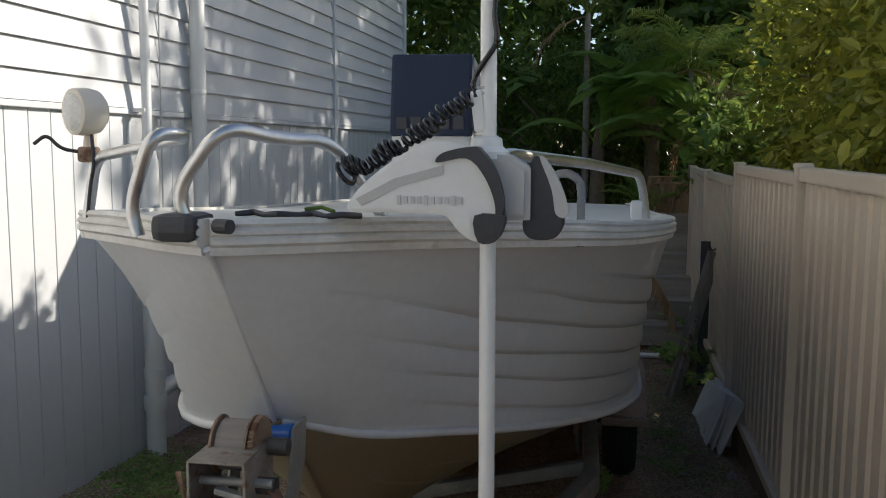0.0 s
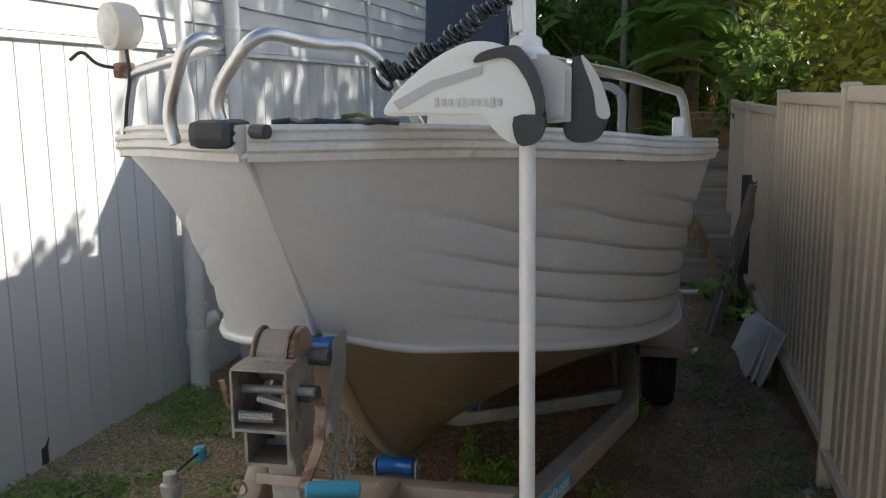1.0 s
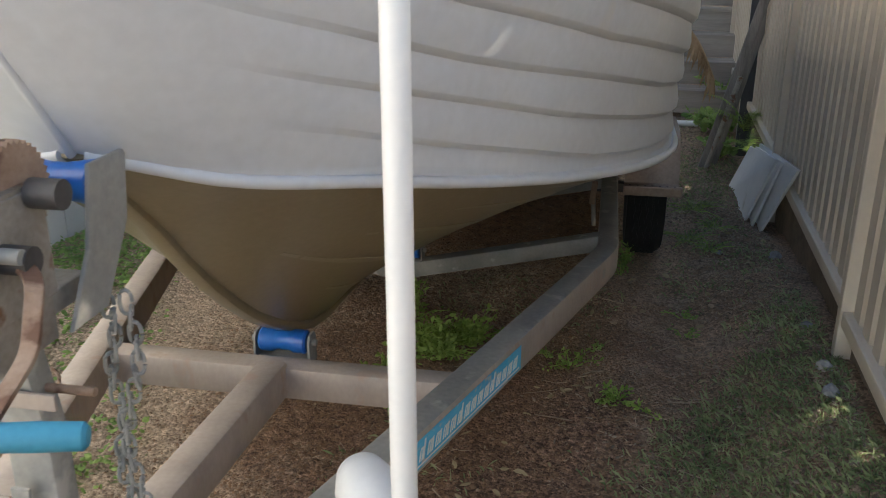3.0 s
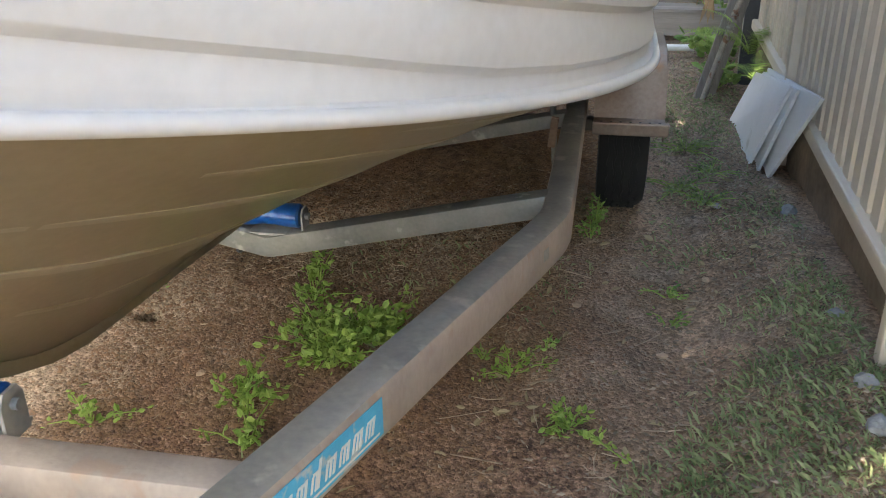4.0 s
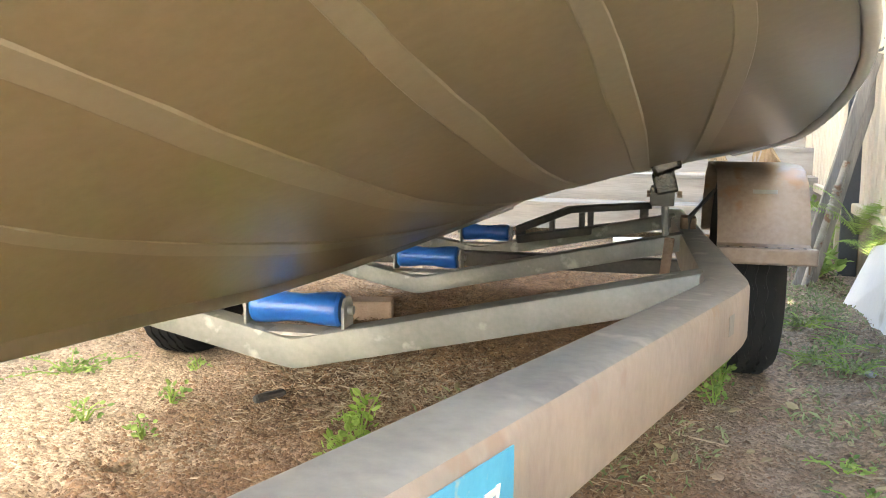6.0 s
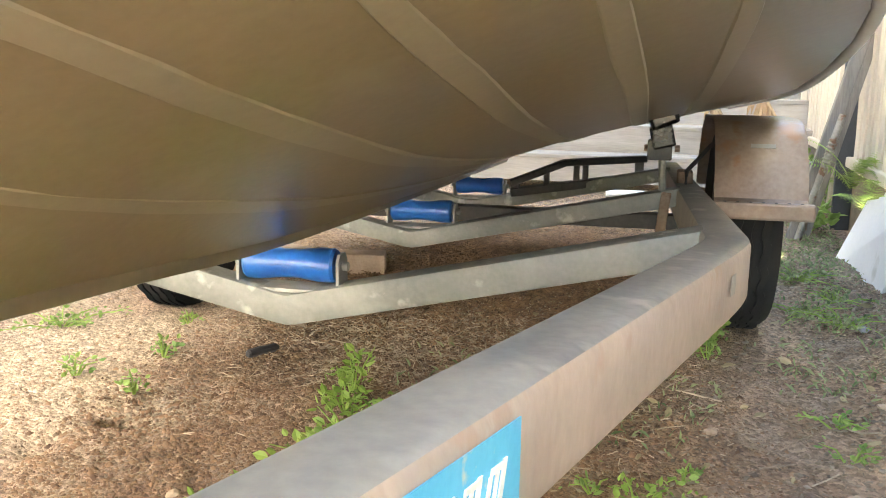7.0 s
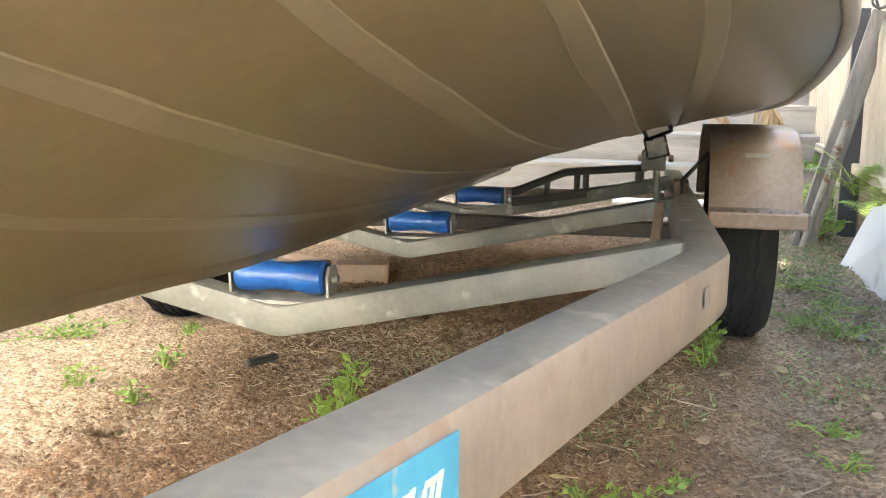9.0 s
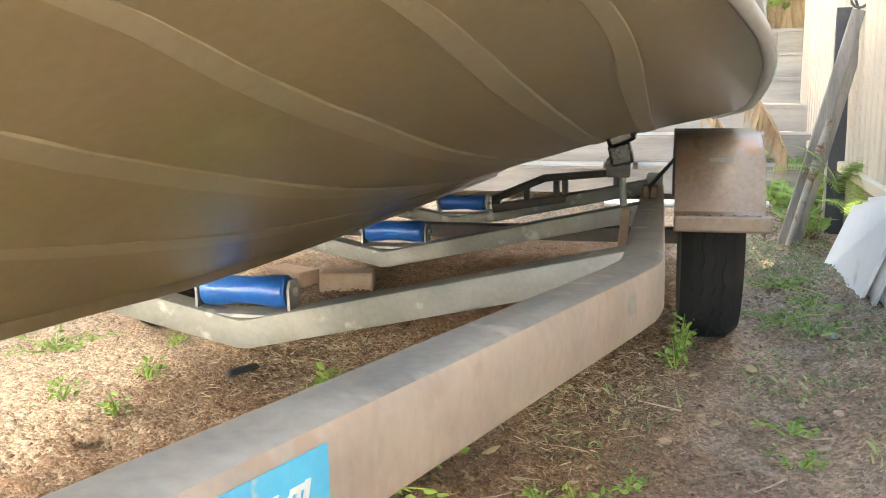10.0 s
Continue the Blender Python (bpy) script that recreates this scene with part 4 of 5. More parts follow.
    fr = bmesh.new()
    for x in (-0.068, 0.042):
        box(fr, (x, -0.035, 1.055), (0.006, 0.15, 0.135), bevel=0.002)
    box(fr, (-0.013, -0.035, 1.005), (0.11, 0.15, 0.006))
    box(fr, (-0.013, -0.035, 1.125), (0.11, 0.15, 0.005))
    part("frame_plate", fr, "winch_steel", wi)
    lo = bmesh.new()
    for x in (-0.050, 0.036):
        box(lo, (x, -0.03, 0.966), (0.006, 0.13, 0.07))
    box(lo, (-0.007, -0.03, 0.932), (0.09, 0.13, 0.006))
    box(lo, (-0.007, 0.03, 0.966), (0.09, 0.006, 0.07))
    part("frame_plate", lo, "winch_steel", wi)
    drum = Matrix.Translation((-0.06, 0.02, 1.118)) @ pose(0, 0, 0, 0, 90)
    part("drum", lathe(bmesh.new(), [(0.056, 0), (0.058, 0.002), (0.058, 0.006), (0.046, 0.007), (0.044, 0.04), (0.046, 0.072), (0.060, 0.073), (0.060, 0.077), (0.02, 0.078)], drum, 28), "rust", wi, "rusty drum wound with strap", smooth=True)
    part("strap", lathe(bmesh.new(), [(0.047, 0.009), (0.051, 0.011), (0.051, 0.069), (0.047, 0.071)], drum, 28), "old_wood", wi, "faded brown webbing on the drum", smooth=True)
    g = bmesh.new()
    lp = [[drum @ Vector(((0.060 if k % 2 else 0.054) * math.cos(k * math.tau / 72), (0.060 if k % 2 else 0.054) * math.sin(k * math.tau / 72), z)) for k in range(72)] for z in (0.080, 0.090)]
    rings(g, lp)
    part("gear", g, "rust", wi, "toothed wheel")
    part("axle", rod(bmesh.new(), (-0.07, -0.06, 1.072), (0.08, -0.06, 1.072), 0.009), "galv", wi, smooth=True)
    part("pinion", rod(bmesh.new(), (0.045, -0.045, 1.062), (0.082, -0.045, 1.062), 0.017), "dark_steel", wi, smooth=True)
    part("pinion", rod(bmesh.new(), (0.045, 0.02, 1.118), (0.085, 0.02, 1.118), 0.018), "dark_steel", wi, smooth=True)
    sp = [(-0.058 + 0.07 * i / 168, -0.098 + 0.009 * math.cos(i * math.tau / 12), 1.030 + 0.009 * math.sin(i * math.tau / 12)) for i in range(169)]
    part("spring", sweep(bmesh.new(), sp, 0.0026), "polished", wi, "bright coil spring", smooth=True)
    part("pawl", boxed((0.005, -0.085, 1.058), (0.06, 0.02, 0.012), pose(0, 0, 0, 0, 12), bevel=0.003), "galv", wi)
    part("side_lever", sweep(bmesh.new(), [(-0.075, -0.07, 1.025), (-0.092, -0.08, 1.045), (-0.098, -0.085, 1.095)], rhs(0.014, 0.005, 0.001)), "rust", wi)
    cr = part("crank", sweep(bmesh.new(), rounded_path([(0.06, -0.045, 1.062), (0.092, -0.06, 1.05), (0.100, -0.10, 0.98), (0.098, -0.19, 0.935)], 0.02), rhs(0.020, 0.007, 0.001)), "rust", wi, "rusted crank arm")
    part("grip", lathe(bmesh.new(), [(0.010, 0), (0.0145, 0.004), (0.0155, 0.05), (0.0145, 0.096), (0.010, 0.10)], along((0.104, -0.195, 0.937), (0.200, -0.165, 0.932))), "blue_grip", cr, "blue plastic crank grip", smooth=True)

    # bow stop: blue roller between steel cheeks
    bs = part("bow_roller", lathe(bmesh.new(), [(0.01, -0.055), (0.027, -0.055), (0.030, -0.05), (0.024, -0.01), (0.024, 0.01), (0.030, 0.05), (0.027, 0.055), (0.01, 0.055)], Matrix.Translation((0.004, 0.135, 1.098)) @ pose(0, 0, 0, 0, 90), 24), "blue_roller", tr, "blue bow stop roller", smooth=True)
    ck = bmesh.new()
    slab(ck, [(0.10, 1.132), (0.185, 1.132), (0.17, 1.04), (0.10, 0.945), (0.02, 0.945), (0.075, 1.03)], 0.064, 0.070, bevel=0.001)
    part("cheek_plate", ck, "galv", bs, "steel cheek plate", m=Matrix(((0, 1, 0, 0), (1, 0, 0, 0), (0, 0, 1, 0), (0, 0, 0, 1))))
    ck = bmesh.new()
    slab(ck, [(0.115, 1.118), (0.165, 1.118), (0.10, 0.95), (0.03, 0.955)], -0.066, -0.060, bevel=0.001)
    part("cheek_plate", ck, "galv", bs, m=Matrix(((0, 1, 0, 0), (1, 0, 0, 0), (0, 0, 1, 0), (0, 0, 0, 1))))
    part("post_arm", boxed((0.0, 0.06, 0.965), (0.055, 0.14, 0.03), bevel=0.004), "galv", bs)
    # safety chain hanging from a shackle
    link = bmesh.new()
    sweep(link, [(0.008 * math.cos(a * math.tau / 12), 0, 0.013 * math.sin(a * math.tau / 12) + (0.004 if 0 < a < 6 else -0.004 if a > 6 else 0)) for a in range(13)], 0.0028)
    bmesh.ops.recalc_face_normals(link, faces=link.faces[:])
    lme = bpy.data.meshes.new("chain_link")
    link.to_mesh(lme)
    link.free()
    lme.materials.append(M["galv"])
    for i in range(15):
        z = 0.945 - i * 0.0205
        part("chain_link", lme, "", tr, m=pose(0.085 + 0.012 * math.sin(i * 0.5), 0.115 - 0.002 * i, z, 8 * math.sin(i), 0, 90 * (i % 2) + 20))
    for i in range(17):
        part("chain_link", lme, "", tr, m=pose(0.062 + 0.006 * math.sin(i), 0.11 - 0.001 * i, 0.94 - i * 0.0205, 5, 0, 90 * (i % 2) + 50))

    # jockey stand clamped to the rail
    ju, jv = -0.352, 0.150
    jk = part("jack_leg", lathe(bmesh.new(), [(0.021, -0.02), (0.021, 0.735), (0.0235, 0.737), (0.0235, 0.755), (0.016, 0.758), (0.016, 0.782), (0.0, 0.784)], Matrix.Translation((ju, jv, 0.0)), 24), "galv", tr, "galvanised jockey leg", smooth=True)
    part("jack_foot", boxed((ju, jv, 0.025), (0.13, 0.13, 0.012), bevel=0.003), "galv", jk)
    part("jack_crank", sweep(bmesh.new(), [(ju, jv, 0.772), (ju - 0.005, jv + 0.10, 0.768), (ju - 0.006, jv + 0.16, 0.765)], 0.004), "dark_steel", jk)
    part("crank_knob", lathe(bmesh.new(), [(0.013, 0), (0.017, 0.004), (0.0165, 0.03), (0.012, 0.035), (0.0, 0.036)], Matrix.Translation((ju - 0.006, jv + 0.16, 0.745)), 12), "blue_grip", jk, "blue knob")
    part("clamp_arm", boxed((ju + 0.040, jv, 0.53), (0.07, 0.05, 0.030), bevel=0.006), "rust", jk)
    for dv in (-0.07, 0.035):
        off = -0.288 * dv
        u_pts = [(-0.196 + off, jv + dv, 0.550), (-0.276 + off, jv + dv, 0.550), (-0.276 + off, jv + dv, 0.448), (-0.196 + off, jv + dv, 0.448), (-0.196 + off, jv + dv, 0.550)]
        part("u_bolt", sweep(bmesh.new(), u_pts, rhs(0.006, 0.016, 0.001), up=(0, 1, 0)), "winch_steel", jk)
    part("clamp_plate", boxed((-0.288, jv - 0.02, 0.515), (0.010, 0.13, 0.09), pose(0, 0, 0, 0, 0, -14), bevel=0.003), "rust", jk)
    loop = [(ju - 0.045 - 0.035 * math.sin(a), jv - 0.02, 0.50 + 0.075 * math.cos(a)) for a in [math.pi * i / 14 for i in range(15)]]
    part("loop_handle", sweep(bmesh.new(), [(ju - 0.015, jv - 0.02, 0.575)] + loop + [(ju - 0.015, jv - 0.02, 0.425)], 0.010), "blue_tube", jk, "bent blue plastic tube", smooth=True)
    ring = [(-0.365 + 0.02 * math.cos(a), 0.54, 0.563 + 0.02 * math.sin(a)) for a in [math.tau * i / 14 for i in range(15)]]
    part("tie_ring", sweep(bmesh.new(), ring, 0.004), "rust", tr, smooth=True)

    # axle, wheels, mudguards
    AV = 3.16
    part("axle", sweep(bmesh.new(), [(-0.78, AV, 0.255), (0.78, AV, 0.255)], rhs(0.045, 0.045, 0.005)), "dark_steel", tr)
    for side in (1, -1):
        c = Matrix.Translation((side * 0.868, AV, 0.25 if side > 0 else 0.19)) @ pose(0, 0, 0, 0, 90)
        h, R = 0.085, 0.285
        wh = part("wheel", lathe(bmesh.new(), [(0.165, -h + 0.02), (0.225, -h), (0.262, -h + 0.004), (R - 0.008, -h + 0.02), (R, -h + 0.035), (R, h - 0.035), (R - 0.008, h - 0.02), (0.262, h - 0.004), (0.225, h), (0.165, h - 0.02)], c, 48), "tyre", tr, "worn black tyre", smooth=True)
        for z in (-0.040, -0.014, 0.014, 0.040):
            tb, loops = bmesh.new(), []
            for k in range(96):
                ang, zig = k * math.tau / 96, 0.003 * (1 if k % 4 < 2 else -1)
                loops.append([c @ Vector((rr * math.cos(ang), rr * math.sin(ang), z + zz + zig)) for rr, zz in ((R - 0.003, -0.010), (R + 0.006, -0.009), (R + 0.006, 0.009), (R - 0.003, 0.010))])
            rings(tb, loops + loops[:1], caps=False)
            part("tread_rib", tb, "tyre", wh)
        part("rim", lathe(bmesh.new(), [(0.0, 0.0), (0.05, 0.01), (0.06, -0.02), (0.14, -0.03), (0.163, -h + 0.03), (0.168, -h + 0.018), (0.168, h - 0.018), (0.163, h - 0.03), (0.14, 0.0), (0.05, 0.02)], c, 32), "galv", wh, "grey steel rim", smooth=True)
        # folded steel mudguard
        prof = [(AV - 0.372, 0.338), (AV - 0.372, 0.372), (AV - 0.358, 0.380), (AV - 0.330, 0.45), (AV - 0.270, 0.525), (AV - 0.215, 0.556), (AV - 0.14, 0.566), (AV + 0.14, 0.560), (AV + 0.25, 0.52), (AV + 0.34, 0.42), (AV + 0.37, 0.33)]
        ua, ub = 0.764, 0.986
        th = [(v + (0.005 if v < AV else -0.005), z - 0.005) for v, z in prof]
        bm = bmesh.new()
        loops = []
        for (v, z), (v2, z2) in zip(prof, th):
            loops.append([(side * ua, v, z), (side * (ub - 0.004), v, z), (side * ub, v, z - 0.004), (side * ub, v2, z2 - 0.025), (side * (ub - 0.004), v2, z2 - 0.025), (side * (ub - 0.005), v2, z2), (side * ua, v2, z2)])
        rings(bm, loops)
        mg = part("mudguard", bm, "mudguard", tr, "brown-stained folded steel mudguard", smooth=True)
        part("mudguard_lip", boxed((side * (ua + ub) / 2 + side * 0.006, AV - 0.378, 0.352), (0.238, 0.026, 0.042), bevel=0.006), "mudguard", mg)
        for k in range(7):
            part("bolt_hole", rod(bmesh.new(), (side * (ua + 0.025 + 0.03 * k), AV - 0.379, 0.372), (side * (ua + 0.025 + 0.03 * k), AV - 0.379, 0.3745), 0.004, 8), "dark_steel", mg)
        part("mudguard_stay", sweep(bmesh.new(), [(side * 0.70, AV - 0.25, 0.36), (side * 0.70, AV - 0.25, 0.43), (side * 0.765, AV - 0.2, 0.50)], rhs(0.012, 0.006, 0.001)), "dark_steel", mg)
        part("slot_plate", boxed((side * 0.88, AV - 0.287, 0.503), (0.06, 0.004, 0.012), pose(0, 0, 0, -40), bevel=0.001), "galv", mg)
        # screw-up hull support beside the guard
        su = side * 0.63
        sp_ = part("hull_support", rod(bmesh.new(), (su + side * 0.02, 2.78, 0.19), (su, 2.76, 0.52), 0.009), "galv_dimmed", tr, "grey steel screw support", smooth=True)
        part("pad", boxed((su, 2.75, 0.575), (0.07, 0.13, 0.04), pose(0, 0, 0, 0, side * -22), bevel=0.010), "black_gloss", sp_, "black rubber pad")
        part("pad_bracket", boxed((su, 2.755, 0.53), (0.055, 0.075, 0.055), pose(0, 0, 0, 0, side * -14), bevel=0.006), "black_gloss", sp_)
        part("collar", sweep(bmesh.new(), [(su - side * 0.005, 2.72, 0.497), (su - side * 0.005, 2.78, 0.497)], rhs(0.058, 0.046, 0.004)), "black_gloss", sp_)
        for du in (-0.036, 0.036):
            part("nut", rod(bmesh.new(), (su + du - 0.006, 2.735, 0.502), (su + du + 0.006, 2.735, 0.502), 0.009, 6), "rust", sp_)
        part("clamp_plate", boxed((su + side * 0.012, 2.735, 0.345), (0.024, 0.010, 0.10), pose(0, 0, 0, 0, side * 6), bevel=0.003), "rust", sp_)
        # slotted skid beams further back
        sk = bmesh.new()
        sweep(sk, [(side * 0.15, 3.55, 0.300), (side * 0.33, 3.59, 0.372), (side * 0.60, 3.66, 0.388)], rhs(0.045, 0.022, 0.003))
        sweep(sk, [(side * 0.15, 3.55, 0.268), (side * 0.60, 3.66, 0.326)], rhs(0.045, 0.028, 0.003))
        for u, w in ((0.165, 0.03), (0.27, 0.018), (0.37, 0.02), (0.40, 0.02), (0.58, 0.03)):
            f = (u - 0.15) / 0.45
            top = 0.300 + 0.072 * min(1.0, (u - 0.15) / 0.18) + 0.016 * max(0.0, (u - 0.33) / 0.27)
            lo = 0.268 + 0.058 * f
            box(sk, (side * u, 3.55 + 0.11 * f, (top + lo) / 2), (w, 0.03, top - lo))
        part("slotted_beam", sk, "dark_steel", tr, "dark slotted support beam")
    part("spring_hanger", boxed((0.70, 2.98, 0.37), (0.04, 0.07, 0.11), bevel=0.006), "rust", tr)


build_trailer()

# ---- loose things on the ground ----


def lay(x, y, dz=0.0):
    return ground_z(x, y) + dz


br = thing("brick", "weathered brown brick lying on the mulch", "brick", pose(-1.21, 5.12, lay(-1.21, 5.12, 0.03), 0, 0, 14), group="bricks under the boat")
part("block", boxed((0, 0, 0), (0.20, 0.10, 0.075), bevel=0.010), "brick", br)
copy_thing(br, pose(-1.48, 5.22, lay(-1.48, 5.22, 0.03), 0, 0, -25))
st = thing("stick", "short dark broken stick half sunk in the earth", "stick", pose(-1.10, 4.10, lay(-1.10, 4.10, 0.008), 0, 4, 70))
part("bark_piece", lathe(bmesh.new(), [(0.007, -0.05), (0.011, -0.045), (0.013, -0.01), (0.011, 0.02), (0.012, 0.045), (0.006, 0.055)], pose(0, 0, 0, 0, 90), 9), "dark_steel", st)




def build_offcut(foot_far, foot_near, top_near, top_far, ragged=0.0):
    """A thin panel leaning on the fence, given by its four corners (x, y, height over the earth)."""
    q = [Vector((x, y, lay(x, y, z))) for x, y, z in (foot_far, foot_near, top_near, top_far)]
    s = thing("panel_offcut", "pale grey panel offcut leaning on the fence", "panel", Matrix.Translation(q[0]), group="offcuts at the fence")
    edge = [q[0].lerp(q[1], t / 6) + (q[3] - q[0]) * (ragged * (t % 2) * 0.05) for t in range(7)] + [q[2], q[3]]
    nrm = (q[1] - q[0]).cross(q[3] - q[0]).normalized() * 0.006
    part("sheet", rings(bmesh.new(), [[p - q[0] - nrm for p in edge], [p - q[0] + nrm for p in edge]]), "white_sheet", s)


build_offcut((0.575, 6.14, -0.01), (0.585, 5.33, -0.01), (0.660, 5.05, 0.36), (0.660, 6.05, 0.25), 1.0)
build_offcut((0.605, 6.0, -0.01), (0.612, 5.26, -0.01), (0.672, 4.97, 0.36), (0.672, 5.9, 0.28))
build_offcut((0.640, 5.9, -0.01), (0.640, 5.14, -0.01), (0.688, 4.62, 0.40), (0.690, 5.9, 0.30), 0.6)

pole = thing("boat_prop", "old grey timber prop with steel hook leaning on fence", "prop")
a, b = Vector((0.435, 6.50, lay(0.435, 6.5))), Vector((0.700, 6.52, 0.985))
part("timber", sweep(bmesh.new(), [a, b], rhs(0.055, 0.035, 0.005)), "grey_wood", pole, "weathered timber plank")
part("timber", sweep(bmesh.new(), [a + Vector((0.05, 0.08, 0)), b + Vector((0.03, 0.12, -0.06))], rhs(0.075, 0.022, 0.004)), "grey_wood", pole)
part("pipe", rod(bmesh.new(), a + Vector((0.02, -0.05, 0.01)), a + (b - a) * 0.55 + Vector((0.02, -0.05, 0)), 0.016), "winch_steel", pole, "rusty threaded pipe", smooth=True)
hk = [b + Vector((0.0, -0.01, 0)) + Vector((0.035 * math.sin(t), 0, 0.045 - 0.035 * math.cos(t))) for t in [math.radians(-130 + 20 * i) for i in range(14)]]
part("hook", sweep(bmesh.new(), [b] + hk, 0.006), "dark_steel", pole, "black steel hook", smooth=True)
for i in range(7):
    p = a + (b - a) * (0.34 + 0.016 * i) + Vector((0.02, -0.05, 0))
    part("thread", lathe(bmesh.new(), [(0.016, 0), (0.021, 0.004), (0.021, 0.008), (0.016, 0.012)], along(p, p + (b - a))), "winch_steel", pole, smooth=True)
dk = thing("dark_plank", "dark stained plank standing against the fence", "plank")
part("plank", sweep(bmesh.new(), [(0.700, 6.86, lay(0.66, 6.86)), (0.700, 6.88, 1.02)], rhs(0.085, 0.03, 0.004), up=(0, 1, 0)), "black_rubber", dk)
pv = thing("white_pipe", "white plastic pipe lying before the steps", "pipe")
part("tube", rod(bmesh.new(), (-0.5, 7.55, lay(0, 7.5, 0.03)), (0.45, 7.62, lay(0.4, 7.6, 0.03)), 0.022), "pvc", pv, smooth=True)

# ---- timber steps at the back ----
steps = thing("timber_steps", "wide weathered timber steps climbing to the back", "steps", pose(0, 0, 0))
for i in range(6):
    z, y = -0.04 + 0.18 * (i + 1), 8.0 + 0.29 * i
    riser = part("riser", boxed((-0.85, y + 0.012, z - 0.10), (3.3, 0.024, 0.155)), "old_wood", steps)
    for k in range(2):
        part("tread", boxed((-0.85, y + 0.06 + 0.145 * k, z - 0.011 + 0.0), (3.36, 0.138, 0.026), bevel=0.004), "old_wood", steps)
part("platform", boxed((-0.85, 10.35, 0.99), (3.4, 1.3, 0.06), bevel=0.004), "old_wood", steps)
part("stringer", boxed((0.82, 8.9, 0.38), (0.04, 1.9, 0.75), pose(0, 0, 0, 0)), "old_wood", steps)


# ---- plants ----
rng = np.random.default_rng(7)


def leaf_cloud(centers, size, spread_dir=None, droop=0.3, fold=0.25, aspect=2.4, flat=0.0, rounded=False):
    """Leaves as small folded blades at the given places: vertices and faces. flat: how far they lie with their faces up."""
    n = len(centers)
    c = np.asarray(centers, float)
    d = rng.normal(size=(n, 3)) if spread_dir is None else np.asarray(spread_dir, float) + 0.6 * rng.normal(size=(n, 3)) * [1, 1, 1 - flat]
    d[:, 2] -= droop
    d /= np.linalg.norm(d, axis=1, keepdims=True)
    s = np.cross(d, rng.normal(size=(n, 3)) * (1 - flat) + np.array([0, 0, 1.6 * flat]))
    s /= np.linalg.norm(s, axis=1, keepdims=True)
    up = np.cross(s, d)
    L = (size * rng.uniform(0.6, 1.35, n))[:, None]
    W = L / aspect / 2
    if rounded:
        ends = [c]
        for at, wide, high in ((0.25, 0.78, 0.2), (0.62, 0.86, 0.25)):
            ends += [c + d * L * at + s * W * wide - up * W * fold, c + d * L * at + up * W * high * fold, c + d * L * at - s * W * wide - up * W * fold]
        v = np.stack(ends + [c + d * L - up * W * fold], 1)
        base = np.arange(n)[:, None] * 8
        tri = ((0, 1, 2), (0, 2, 3), (1, 4, 5), (1, 5, 2), (2, 5, 6), (2, 6, 3), (4, 7, 5), (5, 7, 6))
    else:
        v = np.stack([c, c + d * L * 0.45 + s * W - up * W * fold, c + d * L * 0.5 + up * W * fold, c + d * L * 0.45 - s * W - up * W * fold, c + d * L], 1)
        base = np.arange(n)[:, None] * 5
        tri = ((0, 1, 2), (0, 2, 3), (1, 4, 2), (2, 4, 3))
    return v.reshape(-1, 3), np.concatenate([base + list(t) for t in tri], 0)


def cloud_mesh(name, v, f, material):
    me = bpy.data.meshes.new(name)
    me.from_pydata(v.tolist(), [], f.tolist())
    me.materials.append(M[material])
    return me


def in_clumps(lo, hi, clumps, per, radius):
    """Random places in clumps within a box, with their outward direction."""
    ctr = rng.uniform(lo, hi, (clumps, 3))
    off = rng.normal(size=(clumps, per, 3))
    off /= np.linalg.norm(off, axis=2, keepdims=True)
    r = radius * rng.uniform(0.45, 1.1, (clumps, per, 1)) * rng.uniform(0.6, 1.3, (clumps, 1, 1))
    p = ctr[:, None] + off * r
    return p.reshape(-1, 3), off.reshape(-1, 3), ctr


def build_shrub(name, label, lo, hi, clumps, per, radius, size, material, foot, aspect=2.4, rounded=False):
    sh = thing(name, label, "shrub" if name == "shrub" else "tree", pose(*foot))
    p, o, ctr = in_clumps(np.array(lo), np.array(hi), clumps, per, radius)
    v, f = leaf_cloud(p, size, o, aspect=aspect, rounded=rounded)
    part("crown", cloud_mesh("crown", v - np.array(foot), f, material), "", sh)
    base = Vector(foot)
    mid = Vector(((lo[0] + hi[0]) / 2, (lo[1] + hi[1]) / 2, lo[2] * 0.6 + hi[2] * 0.4)) - base
    part("trunk", sweep(bmesh.new(), [(0, 0, -0.1), mid * 0.35 + Vector((0.05, 0, 0)), mid * 0.7, mid], [0.07, 0.055, 0.04, 0.02]), "bark", sh, smooth=True)
    for k in range(min(12, clumps)):
        e = Vector(ctr[k]) - base
        part("limb", sweep(bmesh.new(), [mid * (0.3 + 0.05 * k), (mid * 0.5 + e * 0.5), e], [0.03, 0.02, 0.007]), "bark", sh, smooth=True)
    return sh


build_shrub("shrub", "tall yellow-green citrus shrub behind the fence, sunlit", (1.3, 5.4, 1.45), (2.9, 9.0, 3.2), 230, 60, 0.24, 0.095, "leaf_sun", (2.0, 7.0, 0), aspect=1.9, rounded=True)
# mostly out of view: extended and thickened to keep the sun off the hull
build_shrub("shrub", "dense green shrub behind the fence, mostly unseen, added to shade the hull", (1.25, 2.7, 0.8), (2.7, 6.2, 3.6), 430, 80, 0.27, 0.095, "leaf_sun", (1.9, 4.4, 0), aspect=1.9, rounded=True)
build_shrub("shrub", "dark leafy shrub at the end of the fence", (0.85, 8.9, 0.7), (2.4, 10.2, 2.1), 110, 46, 0.26, 0.11, "leaf_mid", (1.3, 9.6, 0), aspect=2.0, rounded=True)
